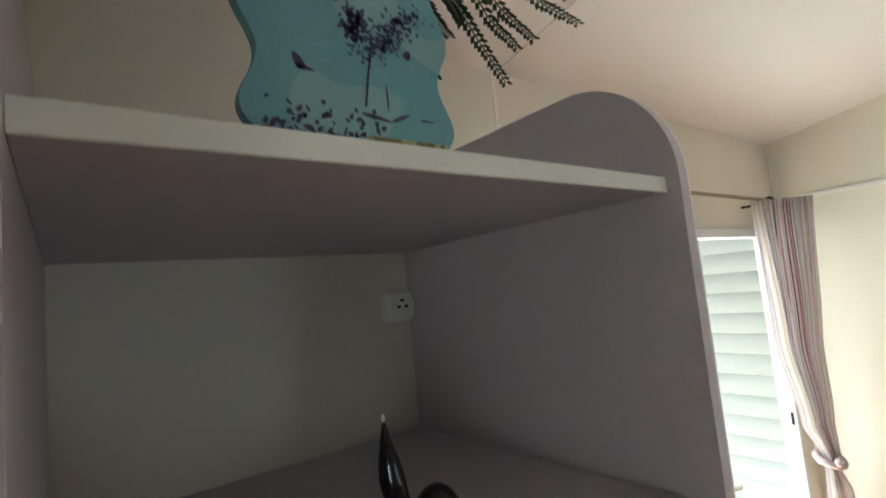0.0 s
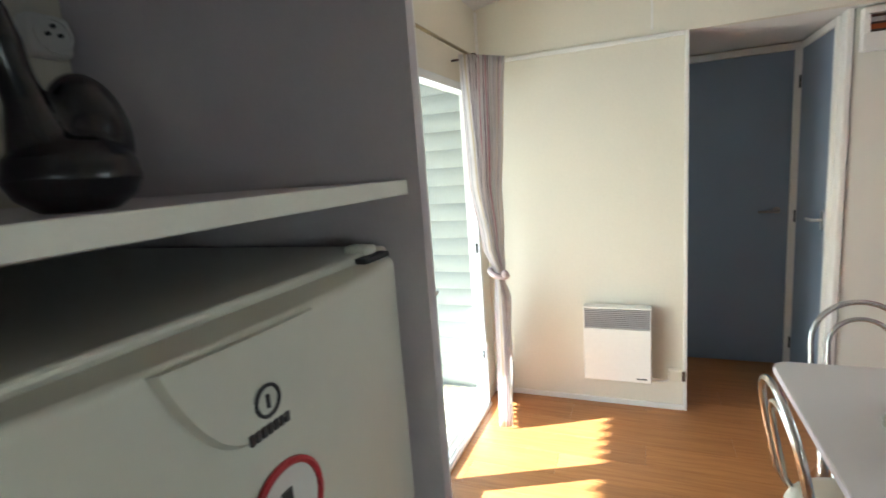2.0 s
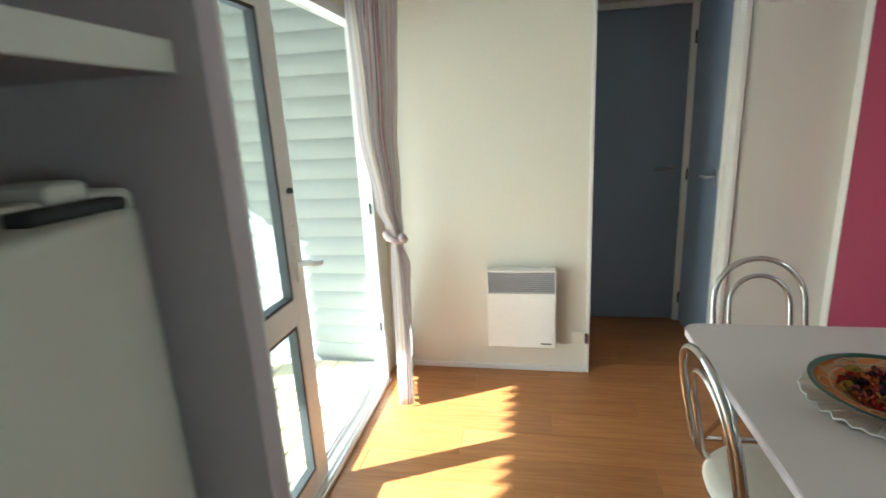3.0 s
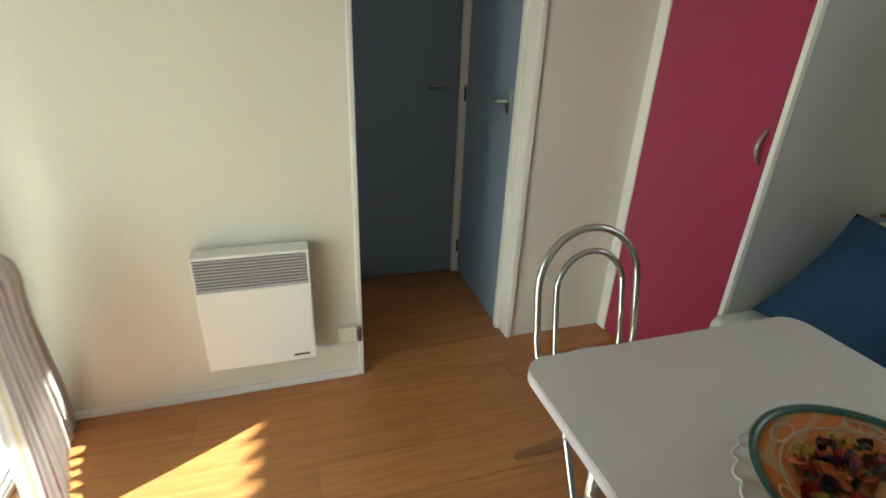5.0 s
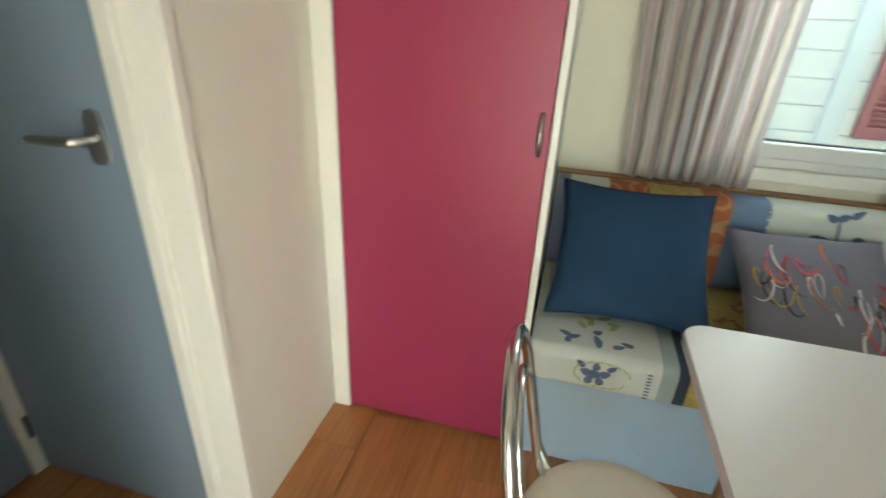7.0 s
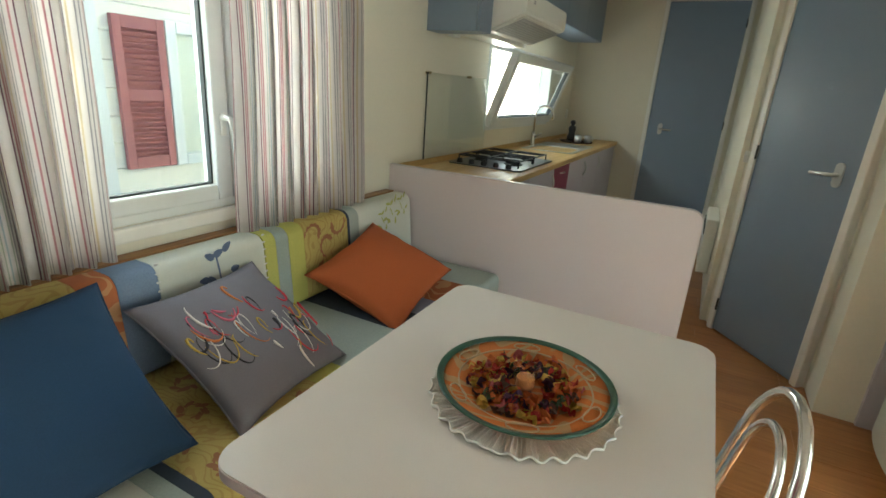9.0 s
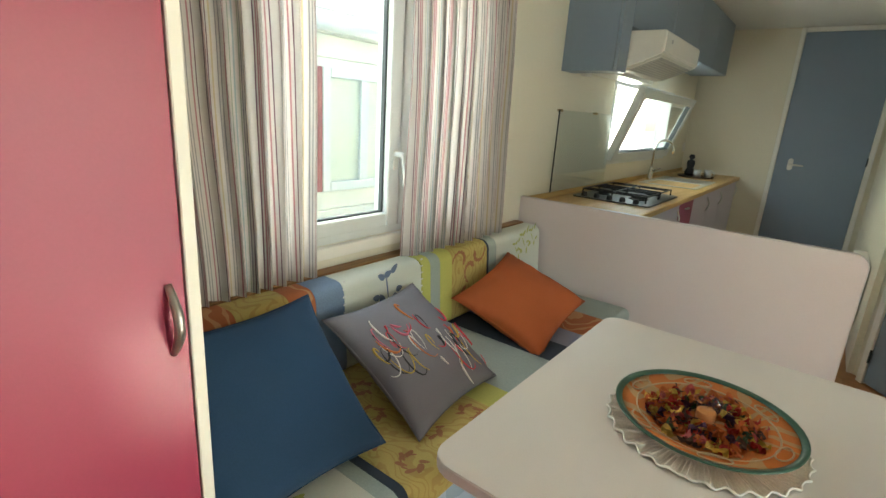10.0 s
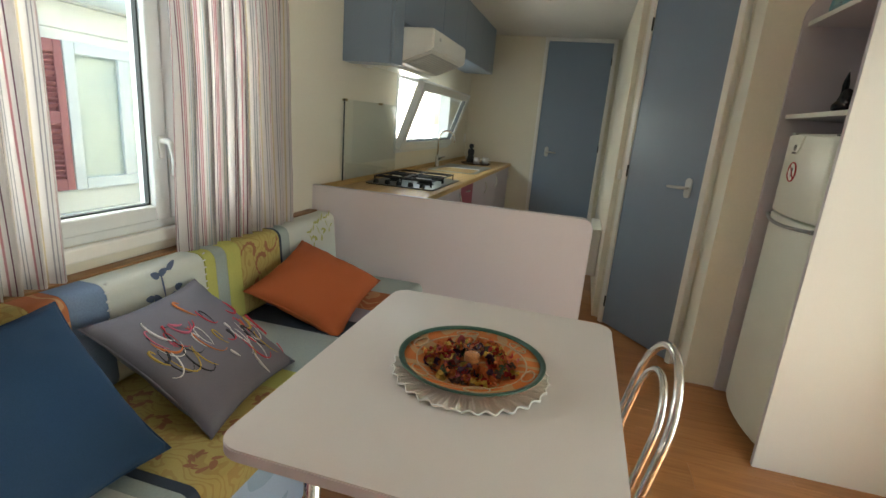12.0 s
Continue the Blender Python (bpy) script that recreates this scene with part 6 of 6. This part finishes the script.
# corrugated terrace roof
roof = thing("terrace_roof", (2.0, 4.5, 2.2), "corrugated sheet roof over the wooden terrace", "roof")
roof["kind"] = "structure"
bm = bmesh.new()
rows = []
for y, z in ((3.18, 2.46), (4.6, 2.24), (5.90, 2.02)):
    rows.append([bm.verts.new((-0.6 + 5.2 * k / 520, y, z + 0.022 * (abs((5.2 * k / 520 / 0.09) % 1 * 2 - 1) * 2 - 1))) for k in range(521)])
for A, B in zip(rows, rows[1:]):
    for k in range(520):
        bm.faces.new((A[k], A[k + 1], B[k + 1], B[k]))
ob = part("sheet", bm, M["metal_white"], roof)
so = ob.modifiers.new("thickness", "SOLIDIFY")
so.thickness = 0.002
part("beam", bx((-0.6, 5.60, 1.93), (4.6, 5.72, 2.02), 0.004), M["metal_white"], roof)
part("beam", bx((4.20, 3.26, 2.28), (4.36, 5.6, 2.36), 0.004), M["metal_white"], roof)
# terrace deck
deck = thing("terrace_deck", (2.0, 4.0, -0.1), "weathered wooden terrace deck of long boards", "deck")
deck["kind"] = "structure"
part("joists", bx((-0.5, 3.19, -0.44), (4.22, 4.72, -0.092)), M["wood_table"], deck)
b0 = part("board", bx((-0.5, 3.205, -0.090), (4.225, 3.320, -0.062), 0.004, 1), M["deck"], deck)
for k in range(1, 13):
    o = new("board", b0.data)
    o.parent, o.matrix_parent_inverse = deck, b0.matrix_parent_inverse
    o.location.y = 0.123 * k
# white building across the yard
house = thing("white_building", (16, 11.5, -0.45), "low white rendered building with a tiled roof across the yard", "building")
part("wall", bx((6.0, 11.0, -0.45), (26.0, 16.0, 1.95)), M["render_white"], house)
rf2 = part("roof", pr([(10.5, 1.95), (16.5, 1.95), (13.5, 2.95)], 20.8, Matrix(((0, 0, 1, 5.6), (1, 0, 0, 0), (0, 1, 0, 0), (0, 0, 0, 1)))), M["tile"], house)
for k in range(52):
    part("tile_row", tb([(5.6 + 0.4 * k + 0.2, 10.48, 1.99), (5.6 + 0.4 * k + 0.2, 13.4, 2.96)], 0.07, 6), M["tile"], rf2)
part("fascia", bx((5.6, 10.46, 1.86), (26.4, 10.50, 1.98)), M["metal_white"], house)
part("vent", tb([(12.35, 11.0, 1.35), (12.35, 10.93, 1.35)], 0.08, 16), M["grey"], house)
wf = part("window", bx((10.2, 10.95, 0.35), (11.2, 11.02, 1.45), 0.01), M["metal_white"], house)
for xa, xb in ((10.26, 10.68), (10.72, 11.14)):
    part("pane", bx((xa, 10.93, 0.42), (xb, 10.955, 1.38)), M["green_glass"], wf)
for xa in (9.7, 11.25):
    part("shutter", bx((xa, 10.93, 0.30), (xa + 0.46, 10.99, 1.50), 0.01), M["paleblue"], house)

# neighbour with shutters, outside the bench window
nb = thing("neighbour_house", (1.0, -1.6, -0.45), "cream clad neighbouring home with maroon louvred shutters", "building")
part("wall", bx((-6.0, -2.6, -0.45), (5.5, -1.56, 2.35)), M["cream_siding"], nb)
part("roof", bx((-6.2, -2.8, 2.35), (5.7, -1.36, 2.45)), M["metal_white"], nb)
bd = part("board", bx((-6.0, -1.56, -0.45), (5.5, -1.535, -0.297), 0.006, 1), M["cream_siding"], nb)
for k in range(1, 18):
    o = new("board", bd.data)
    o.parent, o.matrix_parent_inverse = nb, bd.matrix_parent_inverse
    o.location.z = 0.155 * k


def neighbour_window(x0, x1, z0, z1):
    w = part("window", bx((x0, -1.545, z0), (x1, -1.53, z1), 0.004), M["metal_white"], nb)
    for a, b in (((x0, -1.53, z0), (x0 + 0.07, -1.50, z1)), ((x1 - 0.07, -1.53, z0), (x1, -1.50, z1)), ((x0 + 0.07, -1.53, z0), (x1 - 0.07, -1.50, z0 + 0.07)), ((x0 + 0.07, -1.53, z1 - 0.07), (x1 - 0.07, -1.50, z1)), (((x0 + x1) / 2 - 0.04, -1.53, z0 + 0.07), ((x0 + x1) / 2 + 0.04, -1.503, z1 - 0.07))):
        part("frame", bx(a, b, 0.006), M["metal_white"], w)
    part("pane", bx((x0 + 0.07, -1.529, z0 + 0.07), (x1 - 0.07, -1.524, z1 - 0.07)), M["glass"], w)
    part("curtain", bx((x0 + 0.08, -1.5298, z0 + 0.08), (x1 - 0.08, -1.5292, z1 - 0.08)), M["cream_siding"], w)


def shutter(x0, x1, z0, z1):
    s = part("shutter", bx((x0, -1.53, z0), (x0 + 0.05, -1.495, z1), 0.003, 1), M["maroon"], nb, "maroon louvred shutter")
    part("stile", bx((x1 - 0.05, -1.53, z0), (x1, -1.495, z1), 0.003, 1), M["maroon"], s)
    mid = (z0 + z1) / 2
    for za, zb in ((z0, z0 + 0.07), (mid - 0.035, mid + 0.035), (z1 - 0.07, z1)):
        part("rail", bx((x0 + 0.05, -1.529, za), (x1 - 0.05, -1.496, zb), 0.003, 1), M["maroon"], s)
    part("backing", bx((x0 + 0.05, -1.5295, z0 + 0.05), (x1 - 0.05, -1.522, z1 - 0.05)), M["maroon"], s)
    z = z0 + 0.085
    while z < z1 - 0.08:
        if abs(z - mid) > 0.045:
            part("louvre", bx((x0 + 0.05, -0.004, -0.012), (x1 - 0.05, 0.004, 0.012), 0, 1, Matrix.Translation((0, -1.509, z)) @ Matrix.Rotation(radians(-35), 4, "X")), M["maroon"], s)
        z += 0.030


neighbour_window(0.74, 1.545, 0.78, 1.66)
shutter(1.555, 1.865, 0.785, 1.655)
shutter(0.42, 0.73, 0.785, 1.655)
neighbour_window(-1.9, -1.0, 0.78, 1.66)
shutter(-0.99, -0.68, 0.785, 1.655)
part("corner_trim", bx((1.93, -1.54, -0.45), (2.05, -1.51, 2.35), 0.004), M["metal_white"], nb)
part("gutter", tb([(-6.0, -1.46, 1.93), (5.5, -1.46, 1.93)], 0.05, 10), M["metal_white"], nb, smooth=True)

# ---------------------------------------------------------------- floor boards
lam = bpy.data.objects["floor"]
W, L = 0.192, 1.29
boards = {}


def board(x0, x1, y0, y1):
    key = (round(x1 - x0, 3), round(y1 - y0, 3))
    if key not in boards:
        bm = bx((0, 0, -0.011), (key[0] - 0.0008, key[1] - 0.0008, 0.0), 0.0012, 1)
        me = bpy.data.meshes.new("plank")
        bm.to_mesh(me)
        bm.free()
        me.materials.append(M["floor"])
        boards[key] = me
    o = new("plank", boards[key])
    o.parent = lam
    o.matrix_basis = pose(x0, y0, 0)


k, x = 0, -2.5
while x < 5.0:
    y = -(0.43 * k) % L - L
    while y < 3.12:
        a, b = max(y, 0.0), min(y + L, 3.12)
        if b - a > 0.02:
            board(x, min(x + W, 5.02), a, b)
        y += L
    x += W
    k += 1
